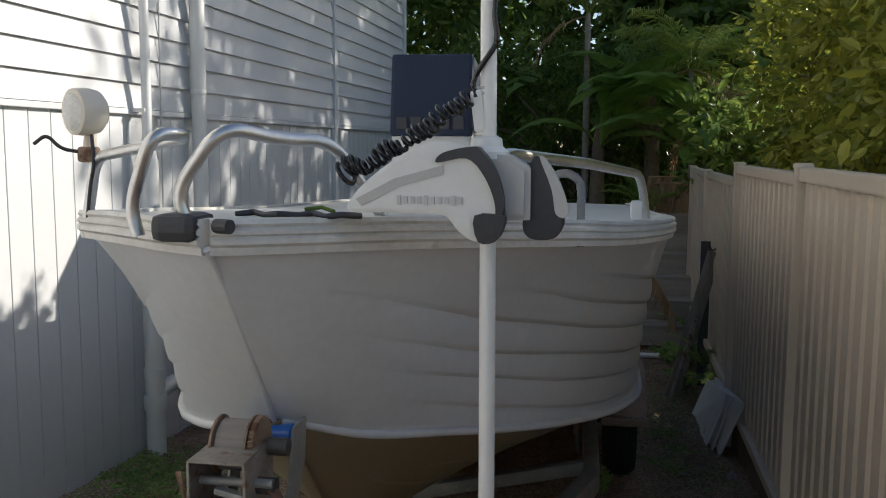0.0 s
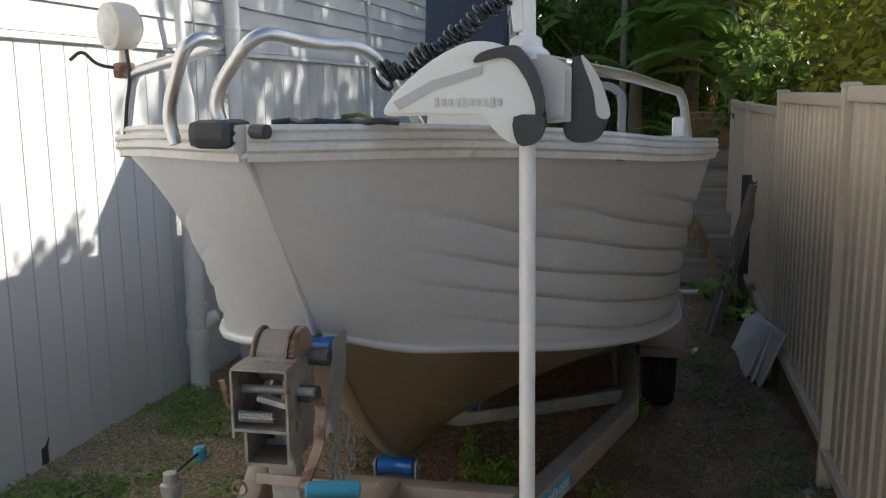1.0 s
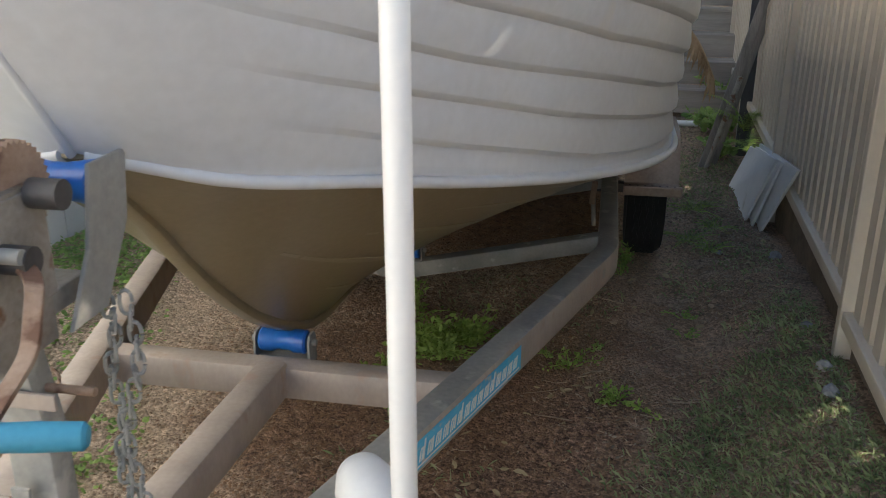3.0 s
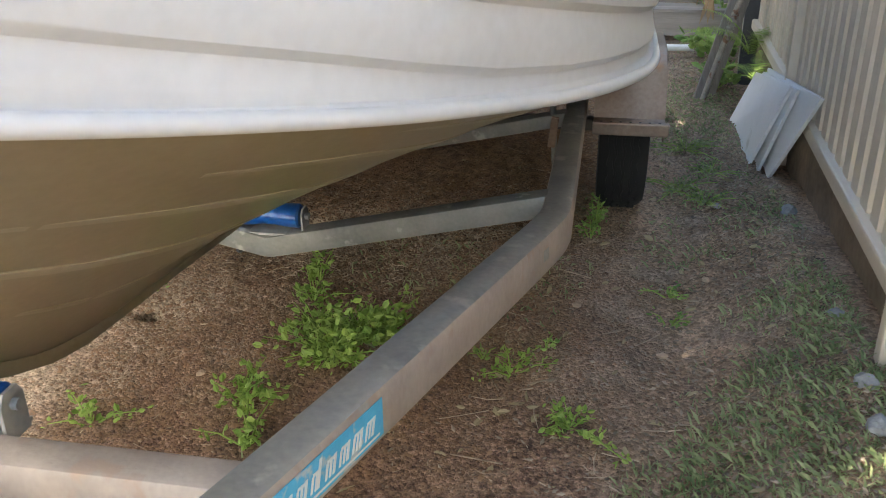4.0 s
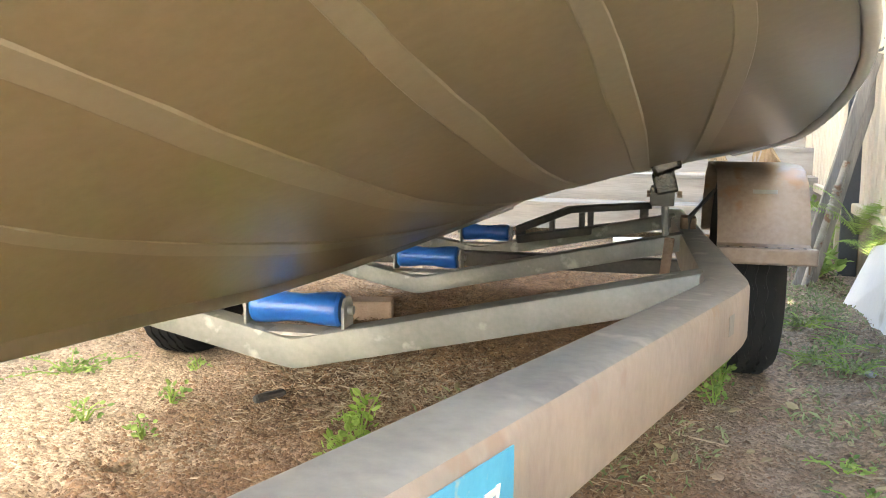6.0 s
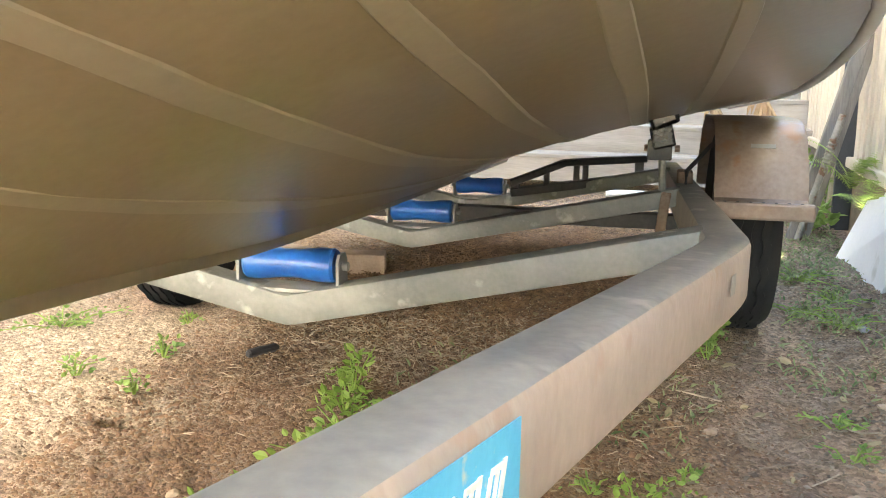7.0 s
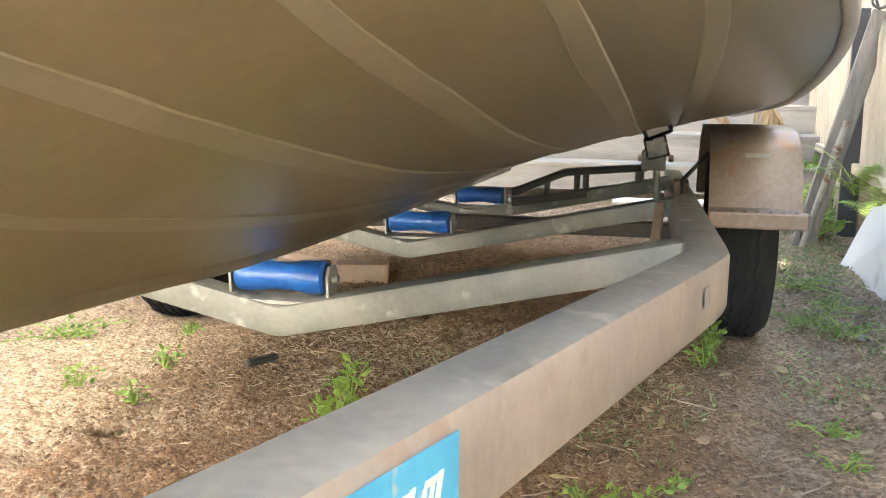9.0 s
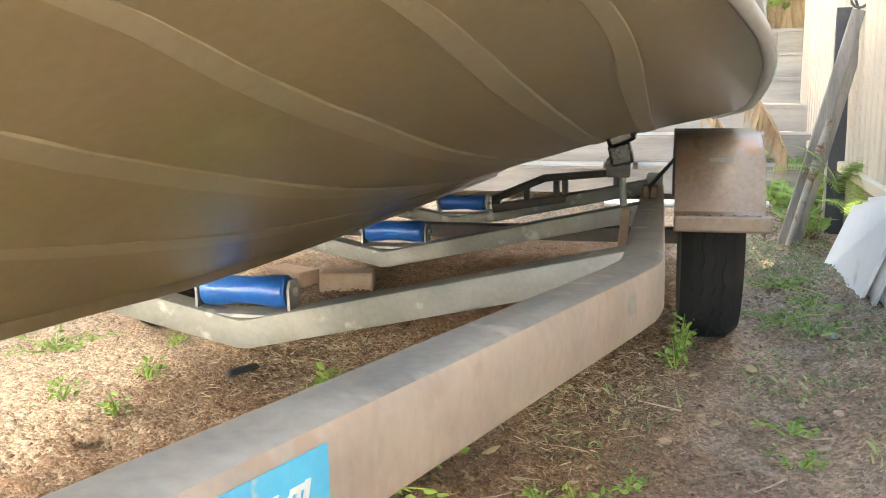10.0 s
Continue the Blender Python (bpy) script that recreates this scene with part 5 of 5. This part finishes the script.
build_shrub("shrub", "dark leafy shrub behind the steps", (-2.2, 11.2, 0.8), (1.0, 12.6, 3.0), 190, 60, 0.28, 0.11, "leaf_dark", (-0.4, 11.8, 0))
build_shrub("tree", "broad dark tree behind the yard", (-5.5, 13.5, 0.8), (1.8, 17.5, 6.8), 480, 52, 0.55, 0.26, "leaf_dark", (-1.6, 15.2, 0))
build_shrub("tree", "broad green tree behind the yard", (0.2, 12.6, 1.0), (4.0, 16.5, 5.2), 300, 48, 0.55, 0.28, "leaf_dark", (3.8, 13.5, 0))
build_shrub("tree", "light green tree beyond the fence", (2.8, 8.6, 1.2), (6.5, 12.0, 2.7), 150, 50, 0.40, 0.16, "leaf_sun", (4.8, 10.4, 0))
build_shrub("tree", "tall open tree beyond the fence, dappling the house wall", (4.2, 10.4, 5.9), (7.2, 16.5, 10.5), 290, 45, 0.5, 0.22, "leaf_dark", (5.8, 13.2, 0))


def build_palm(foot, height, fronds, length, seed):
    """A slender clumping palm: ringed stem, arching fronds with two rows of narrow leaflets."""
    r = random.Random(seed)
    b = thing("palm", "slender palm with arching yellow-green fronds", "palm", pose(*foot), group="palms")
    lean = r.uniform(-0.12, 0.12)
    part("stem", sweep(bmesh.new(), [(lean * t * t, 0, height * t) for t in (0, 0.25, 0.5, 0.75, 1)], [0.05, 0.042, 0.04, 0.038, 0.03]), "old_wood", b, smooth=True)
    for k in range(fronds):
        az, ang, L = math.tau * k / fronds + r.uniform(-0.3, 0.3), r.uniform(0.75, 1.35), length * r.uniform(0.7, 1.1)
        dry = k % 7 == 6
        n, x, z, pts = 22, 0.0, height - 0.03, []
        if dry:
            ang = -0.2
        for i in range(n + 1):
            pts.append(Vector((lean + x * math.cos(az), x * math.sin(az), z)))
            x += math.cos(ang) * L / n
            z += math.sin(ang) * L / n
            ang -= r.uniform(1.2, 1.9) / n
        leaf = "frond_dry" if dry else "leaf_palm"
        rib = part("frond", sweep(bmesh.new(), pts, [0.011 * (1 - 0.85 * i / n) for i in range(n + 1)]), leaf, b, smooth=True)
        v, f = [], []
        for i in range(4, n):
            for sub in (0.0, 0.5):
                p = pts[i].lerp(pts[i + 1], sub)
                fw = (pts[i + 1] - pts[i]).normalized()
                side = Vector((-math.sin(az), math.cos(az), 0))
                for sg in (-1, 1):
                    reach = 0.34 * math.sin(math.pi * (0.15 + 0.8 * i / n)) * r.uniform(0.75, 1.1)
                    d = (side * sg + fw * 0.8 + Vector((0, 0, r.uniform(-0.15, 0.25)))).normalized()
                    mid, tip = p + d * reach * 0.5, p + d * reach + Vector((0, 0, -0.10 * r.random() - 0.03))
                    w = fw * 0.011
                    m = len(v)
                    v += [tuple(p), tuple(mid + w), tuple(mid - w), tuple(tip)]
                    f += [(m, m + 1, m + 2), (m + 1, m + 3, m + 2)]
        part("leaf_blade", sheets("leaf_blade", v, f, leaf), "", rib)


build_palm((0.86, 10.3, 0.3), 2.3, 14, 1.3, 4)
build_palm((1.25, 10.7, 0.3), 1.9, 13, 1.2, 9)
build_palm((-0.35, 11.0, 0.3), 3.0, 12, 1.2, 12)


def build_banana(foot, height, leaves, seed):
    r = random.Random(seed)
    b = thing("banana_plant", "banana plant with broad arching leaves, some torn and dry", "plant", pose(*foot), group="banana plants")
    part("stem", lathe(bmesh.new(), [(0.11, -0.1), (0.10, height * 0.4), (0.07, height * 0.8), (0.03, height)], None, 12), "bark", b, smooth=True)
    for k in range(leaves):
        az, rise, length, w = r.uniform(0, math.tau), r.uniform(0.3, 1.1), r.uniform(1.1, 1.9), r.uniform(0.19, 0.30)
        dry = k % 6 == 5
        pts, x, z, ang = [], 0.04, height * r.uniform(0.75, 1.0), rise + 0.3
        n = 14
        for i in range(n + 1):
            pts.append(Vector((x * math.cos(az), x * math.sin(az), z)))
            x += math.cos(ang) * length / n
            z += math.sin(ang) * length / n
            ang -= (1.7 if not dry else 3.0) / n
        side = Vector((-math.sin(az), math.cos(az), 0))
        bm = bmesh.new()
        for s in (-1, 1):
            prev = None
            for i, p in enumerate(pts):
                t = i / n
                ww = w * math.sin(math.pi * min(1, max(0, (t - 0.12) / 0.88)) ** 0.7) * (0.35 if dry else 1) * r.uniform(0.8, 1.05)
                q = p + side * s * ww + Vector((0, 0, -0.35 * ww + 0.03 * r.random()))
                vs = (bm.verts.new(p), bm.verts.new(q))
                if prev and not (r.random() < 0.12):
                    bm.faces.new((prev[0], vs[0], vs[1], prev[1]))
                prev = vs
        part("leaf", bm, "frond_dry" if dry else "leaf_banana", b)
        part("midrib", sweep(bmesh.new(), pts, [0.016 * (1 - 0.8 * i / n) for i in range(n + 1)]), "frond_dry" if dry else "leaf_banana", b, smooth=True)


build_banana((-0.2, 10.9, 0.3), 1.7, 11, 3)
build_banana((1.05, 10.4, 0.3), 1.6, 11, 5)
build_banana((0.45, 11.3, 0.3), 2.3, 10, 14)
build_banana((-0.9, 12.4, 0), 2.6, 8, 8)
build_banana((2.0, 12.2, 0), 2.7, 8, 9)


def build_frond(a, b, sag, length, count, seed):
    """A dead palm frond: a stalk with dry strips hanging from it."""
    r = random.Random(seed)
    fr = thing("palm_frond", "dry brown palm frond drooping over the steps", "frond", group="dry fronds")
    a, b = Vector(a), Vector(b)
    pts = [a.lerp(b, t) + Vector((0, 0, sag * math.sin(math.pi * t))) for t in [i / 10 for i in range(11)]]
    part("stalk", sweep(bmesh.new(), pts, [0.013 - 0.0009 * i for i in range(11)]), "frond_dry", fr, smooth=True)
    v, f = [], []
    for i in range(count):
        t = (i + r.random()) / count
        p = a.lerp(b, t) + Vector((0, 0, sag * math.sin(math.pi * t)))
        d = Vector((r.uniform(-0.25, 0.25), r.uniform(-0.2, 0.2), -1)).normalized()
        L, w = length * r.uniform(0.5, 1.1), 0.010
        s = d.cross(Vector((r.uniform(-1, 1), 1, 0))).normalized() * w
        n = len(v)
        v += [tuple(p - s), tuple(p + s), tuple(p + d * L * 0.6 + s * 1.2), tuple(p + d * L * 0.6 - s * 1.2), tuple(p + d * L)]
        f += [(n, n + 1, n + 2, n + 3), (n + 3, n + 2, n + 4)]
    part("fringe", sheets("fringe", v, f, "frond_dry"), "", fr)


build_frond((0.32, 8.1, 0.62), (0.56, 7.9, 0.24), 0.05, 0.22, 40, 1)
build_frond((0.05, 8.1, 0.55), (0.22, 8.0, 0.30), 0.04, 0.16, 30, 2)
build_frond((0.42, 9.55, 1.34), (0.80, 9.5, 1.32), 0.02, 0.55, 60, 4)
build_frond((0.36, 9.7, 1.40), (0.76, 9.65, 1.38), 0.02, 0.6, 50, 5)


def build_fern(name, label, foot, fronds, length, material, seed, category="plant"):
    r = random.Random(seed)
    fe = thing(name, label, category, pose(*foot))
    v, f = [], []
    for k in range(fronds):
        az, ang, x, z = r.uniform(0, math.tau), r.uniform(0.7, 1.4), 0.0, 0.0
        n = 30
        L = length * r.uniform(0.6, 1.1)
        for i in range(n):
            t = i / n
            p = Vector((x * math.cos(az), x * math.sin(az), z))
            x += math.cos(ang) * L / n
            z += math.sin(ang) * L / n
            ang -= 1.4 / n
            w = 0.065 * math.sin(math.pi * (0.15 + 0.85 * t)) * length / 0.4 * r.uniform(0.55, 1.0)
            fw = Vector((math.cos(az), math.sin(az), 0.3)) * L / n * 0.8
            for s in (-1, 1):
                q = p + Vector((-math.sin(az), math.cos(az), -0.2)) * s * w + fw
                m = len(v)
                v += [tuple(p), tuple(p + fw * 0.75), tuple(q)]
                f.append((m, m + 1, m + 2))
    part("foliage", sheets("foliage", v, f, material), "", fe)


build_fern("fern", "green fern growing at the fence foot", (0.66, 6.45, 0.18), 16, 0.42, "weed", 2)
build_fern("fern", "green fern growing at the fence foot", (0.60, 7.2, 0.0), 14, 0.40, "weed", 3)
build_fern("fern", "pale fern beside the leaning panels", (0.66, 6.05, 0.12), 12, 0.34, "weed", 4)
build_fern("fern", "fern hanging by the top of the steps", (0.35, 9.4, 1.05), 22, 0.6, "weed", 6)


def build_weed(x, y, spread, height, leaves, seed, size=0.045, label="leafy green weed on bare earth", leaf="weed"):
    global rng
    rng = np.random.default_rng(seed)
    w = thing("weed", label, "weed", pose(x, y, lay(x, y)), group="weeds")
    stems = max(4, leaves // 14)
    tip = rng.normal(size=(stems, 3)) * [spread, spread, 0] + [0, 0, 1] * (height * rng.uniform(0.4, 1.1, (stems, 1)))
    t = rng.uniform(0.25, 1.0, (leaves, 1))
    p = tip[rng.integers(0, stems, leaves)] * t + rng.normal(size=(leaves, 3)) * [0.012, 0.012, 0.008]
    o = np.c_[p[:, :2] * 4 + rng.normal(size=(leaves, 2)) * 0.6, np.full(leaves, 0.45)]
    v, f = leaf_cloud(p, size, o, droop=0.0, aspect=1.5, flat=0.35, rounded=True)
    part("foliage", cloud_mesh("foliage", v, f, leaf), "", w)
    bm = bmesh.new()
    for s in tip:
        sweep(bm, [(0, 0, -0.01), Vector(s) * 0.5 + Vector((0, 0, 0.01)), Vector(s)], [0.0025, 0.002, 0.001])
    part("stalk_tuft", bm, "weed", w)


build_weed(-0.61, 3.52, 0.085, 0.08, 700, 11, 0.023, "bushy green weed growing under the boat")
build_weed(-0.52, 3.62, 0.07, 0.09, 420, 12, 0.023, "bushy green weed growing under the boat")
build_weed(-0.79, 3.92, 0.03, 0.08, 44, 16, 0.027, "lone leafy seedling growing in the mulch")
build_weed(-0.76, 3.78, 0.05, 0.07, 90, 18, 0.019, "bushy green weed growing under the boat")
build_weed(0.0, 4.50, 0.03, 0.12, 110, 19, 0.017, "leggy green weed between rail and tyre", "clover")
build_weed(-0.70, 3.66, 0.05, 0.07, 160, 17, 0.022)
build_weed(-0.76, 3.26, 0.06, 0.06, 170, 13, 0.020)
build_weed(-0.67, 3.10, 0.04, 0.06, 90, 14, 0.019)
build_weed(-1.05, 3.10, 0.05, 0.04, 70, 15, 0.018)
build_weed(0.013, 3.32, 0.06, 0.04, 150, 20, 0.017)
build_weed(-0.15, 3.54, 0.05, 0.04, 90, 22, 0.016)
build_weed(-0.41, 2.36, 0.07, 0.06, 160, 23, 0.020)
for k, (x, y, s, h, n) in enumerate(((-1.76, 4.20, 0.10, 0.04, 130), (-1.33, 4.02, 0.03, 0.05, 36), (-1.42, 3.80, 0.03, 0.05, 32), (-1.24, 3.76, 0.025, 0.07, 36), (-1.45, 4.35, 0.04, 0.03, 26), (-0.23, 3.60, 0.03, 0.03, 24), (-0.01, 4.44, 0.04, 0.06, 50), (0.24, 4.07, 0.035, 0.04, 40), (0.24, 3.90, 0.04, 0.03, 40), (-0.08, 3.66, 0.03, 0.03, 30), (0.58, 7.4, 0.15, 0.25, 160), (0.62, 8.2, 0.12, 0.3, 160), (0.55, 6.75, 0.1, 0.15, 90), (0.30, 5.0, 0.10, 0.03, 330), (0.38, 4.8, 0.09, 0.025, 260), (0.33, 5.5, 0.12, 0.03, 330), (0.42, 5.2, 0.08, 0.03, 220))):
    build_weed(x, y, s, h, n, 30 + k, 0.06 if 10 <= k < 13 else 0.014 if k >= 13 else 0.016, leaf="grass" if k >= 13 else "clover")


def in_lawn(x, y):
    """How thickly low green stands at a place: a mat by the house, patches along the fence, bare earth between."""
    n = noise.noise((x * 1.3, y * 1.3, 5.0)) + 0.5 * noise.noise((x * 4.0, y * 4.0, 2.0)) + 0.25 * noise.noise((x * 11.0, y * 11.0, 6.0))
    left = min(1.0, max(0.0, (-0.95 - 0.45 * max(0.0, y - 2.0) - x) / 0.35)) * min(1.0, max(0.0, (5.0 - y) / 1.0))
    near = min(1.0, max(0.0, (x - 0.02 - 0.35 * max(0.0, y - 3.0)) / 0.22)) * min(1.0, max(0.0, (4.3 - y) / 0.6))
    far = 0.8 * min(1.0, max(0.0, (x - 0.10) / 0.2)) * min(1.0, max(0.0, (y - 4.2) / 0.5))
    tufts = 0.12 if n > 0.33 and x > -0.75 and y < 4.3 else 0.0
    return max(left * (1.0 if n > -0.12 else 0.15), near * (0.34 if n > 0.02 else 0.04), far * (0.45 if n > 0.08 else 0.05), tufts)


def crumbs(name, label, x, y, r, material):
    """Small angular lumps lying on the earth."""
    n = len(x)
    c = np.stack([x, y, [lay(a, b) for a, b in zip(x, y)]], 1)
    a0 = rng.uniform(0, math.tau, (n, 1))
    ring = a0 + np.arange(4)[None] * math.tau / 4
    foot = np.stack([np.cos(ring), np.sin(ring), np.full((n, 4), -0.25)], 2) * r[:, None, None] * rng.uniform(0.6, 1.4, (n, 4, 1))
    top = np.stack([rng.normal(0, 0.25, n), rng.normal(0, 0.25, n), rng.uniform(0.35, 0.7, n)], 1)[:, None] * r[:, None, None]
    v = (c[:, None] + np.concatenate([foot, top], 1)).reshape(-1, 3)
    b = np.arange(n)[:, None] * 5
    f = np.concatenate([b + [i, (i + 1) % 4, 4] for i in range(4)], 0)
    me = cloud_mesh(name, v, f, material)
    me.polygons.foreach_set("use_smooth", [True] * len(me.polygons))
    return tagged(new(name, me), label, name.replace("_", " "), kind="stuff")


def build_stuff():
    global rng
    rng = np.random.default_rng(21)
    # grass blades and clover
    gv, gf, cp = [], [], []
    tries = np.c_[rng.uniform(-2.58, 0.66, 190000), rng.uniform(1.0, 8.0, 190000)]
    tries = np.r_[tries, np.c_[rng.uniform(0.0, 0.68, 50000), rng.uniform(2.2, 4.4, 50000)]]
    keep = rng.random(len(tries))
    for (x, y), k in zip(tries, keep):
        dens = in_lawn(x, y)
        if k > dens:
            continue
        z = lay(x, y, -0.003)
        if k < dens * (0.7 if x < -0.8 else 0.0):
            cp.append((x, y, z + 0.008 + 0.03 * rng.random()))
            continue
        a, h = rng.uniform(0, math.tau), rng.uniform(0.008, 0.026)
        dx, dy, bend = math.cos(a), math.sin(a), rng.uniform(0.4, 1.6) * h
        n = len(gv)
        w = rng.uniform(0.0014, 0.0030)
        gv += [(x - dy * w, y + dx * w, z), (x + dy * w, y - dx * w, z), (x + dx * bend * 0.4 + dy * w * 0.8, y + dy * bend * 0.4 - dx * w * 0.8, z + h * 0.7), (x + dx * bend, y + dy * bend, z + h * 0.9)]
        gf += [(n, n + 1, n + 2), (n, n + 2, n + 3)]
    tagged(new("grass", sheets("grass", gv, gf, "grass")), "patchy short green grass on the earth", "grass", kind="stuff")
    cp = np.array(cp)
    v, f = leaf_cloud(cp, 0.021, np.c_[rng.normal(size=(len(cp), 2)), np.full(len(cp), 0.1)], droop=0.0, aspect=1.15, flat=0.6, rounded=True)
    tagged(new("clover", cloud_mesh("clover", v, f, "clover")), "low clover and broad weeds by the house wall", "clover", kind="stuff")
    # dry bits: straw and chips
    n = 60000
    x, y = rng.uniform(-2.4, 0.64, n), rng.uniform(1.2, 7.8, n)
    patch = np.array([noise.noise((a * 2.3, b * 2.3, 4.0)) for a, b in zip(x, y)])
    thin = np.where(x > -0.15, 0.16, np.where((x < -0.95) & (y < 4.4), 0.12, np.where(y < 3.3, 0.2, 0.5)))
    ok = rng.random(n) < thin * np.clip(0.6 + 1.6 * patch, 0.05, 1.4)
    x, y = x[ok], y[ok]
    # the bed under the hull is thicker
    x2, y2 = rng.triangular(-1.35, -0.65, 0.0, 80000), rng.triangular(3.85, 5.0, 7.0, 80000)
    x, y = np.r_[x, x2], np.r_[y, y2]
    ok = (x + 0.25 * y > -0.30) | (y > 4.6) | (rng.random(len(x)) < 0.2)
    x, y = x[ok], y[ok]
    n = len(x)
    z = np.array([lay(a, b) for a, b in zip(x, y)]) + rng.uniform(-0.001, 0.006, n)
    az, L, w = rng.uniform(0, math.tau, n), np.minimum(0.03, rng.gamma(1.1, 0.0046, n) + 0.0020), rng.uniform(0.0005, 0.0014, n)
    w = w * np.where((y > 4.2) & (x < 0), 1.7, 1.0)
    tilt = rng.normal(0, 0.32, n)
    d = np.stack([np.cos(az) * np.cos(tilt), np.sin(az) * np.cos(tilt), np.sin(tilt)], 1) * L[:, None]
    s = np.stack([-np.sin(az), np.cos(az), np.zeros(n)], 1) * w[:, None]
    c = np.stack([x, y, z], 1)
    up = np.array([0, 0, 1.0]) * w[:, None] * 1.3
    v = np.stack([c - d - s, c - d + s, c + d + s, c + d - s, c - d + up, c + d + up], 1).reshape(-1, 3)
    b = np.arange(n)[:, None] * 6
    f = np.concatenate([b + [0, 3, 5], b + [0, 5, 4], b + [1, 4, 5], b + [1, 5, 2]], 0)
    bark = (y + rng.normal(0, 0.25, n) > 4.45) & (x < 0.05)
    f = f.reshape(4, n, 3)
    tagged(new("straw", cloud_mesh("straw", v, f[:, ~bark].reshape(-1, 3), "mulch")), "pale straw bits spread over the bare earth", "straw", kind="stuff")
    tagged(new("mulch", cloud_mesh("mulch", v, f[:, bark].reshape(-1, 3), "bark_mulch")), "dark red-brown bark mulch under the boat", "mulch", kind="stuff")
    # crumbs of earth and small stones, thickest on the dug ground under the bow
    n = 90000
    x, y = rng.uniform(-2.4, 0.66, n), rng.uniform(1.4, 7.5, n)
    thinned = (x < 0.1) & (y < 3.7) & (rng.random(n) < 0.65)
    x, y, n = x[~thinned], y[~thinned], int((~thinned).sum())
    crumbs("pebbles", "small pale stones and crumbs scattered on the earth", x, y, np.minimum(0.0085, rng.gamma(0.8, 0.0018, n) + 0.0012), "stone")
    n = 100000
    x, y = rng.triangular(-1.6, -0.75, 0.2, n), rng.triangular(2.0, 3.4, 4.7, n)
    bare = (x + 0.25 * y < -0.38) & (rng.random(n) < 0.75)
    x, y, n = x[~bare], y[~bare], int((~bare).sum())
    crumbs("soil_crumbs", "loose reddish crumbs of dug earth under the bow", x, y, np.minimum(0.010, rng.gamma(0.9, 0.0019, n) + 0.0013), "red_soil")


build_stuff()


def build_litter():
    """Fallen leaves and twigs along the fence."""
    global rng
    rng = np.random.default_rng(77)
    n = 12000
    x, y = 0.66 - np.abs(rng.normal(0, 0.33, n)), rng.uniform(1.4, 7.9, n)
    p = np.stack([x, y, [lay(a, b, 0.004) for a, b in zip(x, y)]], 1)
    v, f = leaf_cloud(p, 0.017, np.c_[rng.normal(size=(n, 2)) * 2, rng.normal(size=n) * 0.2], droop=0.0, aspect=2.2, flat=0.4)
    tagged(new("leaf_litter", cloud_mesh("leaf_litter", v, f, "litter")), "dry brown leaf litter along the fence", "litter", kind="stuff")
    n = 420
    x, y = rng.uniform(-0.7, 0.64, n), rng.uniform(1.8, 7.4, n)
    p = np.stack([x, y, [lay(a, b, 0.004) for a, b in zip(x, y)]], 1)
    v, f = leaf_cloud(p, 0.036, np.c_[rng.normal(size=(n, 2)) * 2, np.full(n, 0.1)], droop=0.0, aspect=2.0, flat=0.5, rounded=True)
    tagged(new("fallen_leaves", cloud_mesh("fallen_leaves", v, f, "dry_grass")), "curled pale fallen leaves on the earth", "fallen leaves", kind="stuff")
    bm = bmesh.new()
    r = random.Random(5)
    for k in range(170):
        x, y, a, L = r.uniform(-0.6, 0.62), r.uniform(1.8, 7.2), r.uniform(0, math.tau), r.uniform(0.03, 0.13)
        pts = [(x + math.cos(a + q * 0.15) * L * q, y + math.sin(a + q * 0.15) * L * q, lay(x + math.cos(a) * L * q, y + math.sin(a) * L * q, 0.005)) for q in (-0.5, 0.0, 0.5)]
        sweep(bm, pts, r.uniform(0.0008, 0.0022))
    twigs = part("twigs", bm, "mulch")
    tagged(twigs, "thin dry twigs and stalks lying about", "twigs", kind="stuff")


def build_lump(name, label, category, x, y, size, material, seed, group=""):
    """A broken lump, half sunk in the earth."""
    r = random.Random(seed)
    t = thing(name, label, category, pose(x, y, lay(x, y, size[2] * 0.2), 0, 0, r.uniform(0, 180)), group=group)
    bm = bmesh.new()
    bmesh.ops.create_icosphere(bm, subdivisions=2, radius=0.5)
    for v in bm.verts:
        k = 1 + 0.35 * noise.noise(v.co * 2.2 + Vector((seed, 0, 0)))
        v.co = Vector((v.co.x * size[0] * k, v.co.y * size[1] * k, v.co.z * size[2] * k))
    part("lump", bm, material, t)


build_lump("wood_chunk", "short broken chunk of brown wood on the grass", "wood", -1.236, 2.28, (0.12, 0.05, 0.04), "brick", 3)
for k, (x, y, q) in enumerate(((0.62, 3.37, 0.06), (0.61, 3.21, 0.06), (0.64, 4.62, 0.07), (0.42, 4.75, 0.035), (0.63, 3.75, 0.045))):
    build_lump("rubble", "pale grey broken concrete at the fence foot", "rubble", x, y, (q, q * 0.8, q * 0.6), "concrete", 10 + k, "rubble at the fence")
for k, (x, y, q) in enumerate(((-0.02, 3.95, 0.035), (0.22, 3.72, 0.03), (-0.35, 4.55, 0.05), (0.35, 4.15, 0.03), (-0.9, 3.35, 0.03))):
    build_lump("stone", "small tan stone half sunk in earth", "stone", x, y, (q, q * 0.8, q * 0.5), "stone", 30 + k, "loose stones")
build_litter()
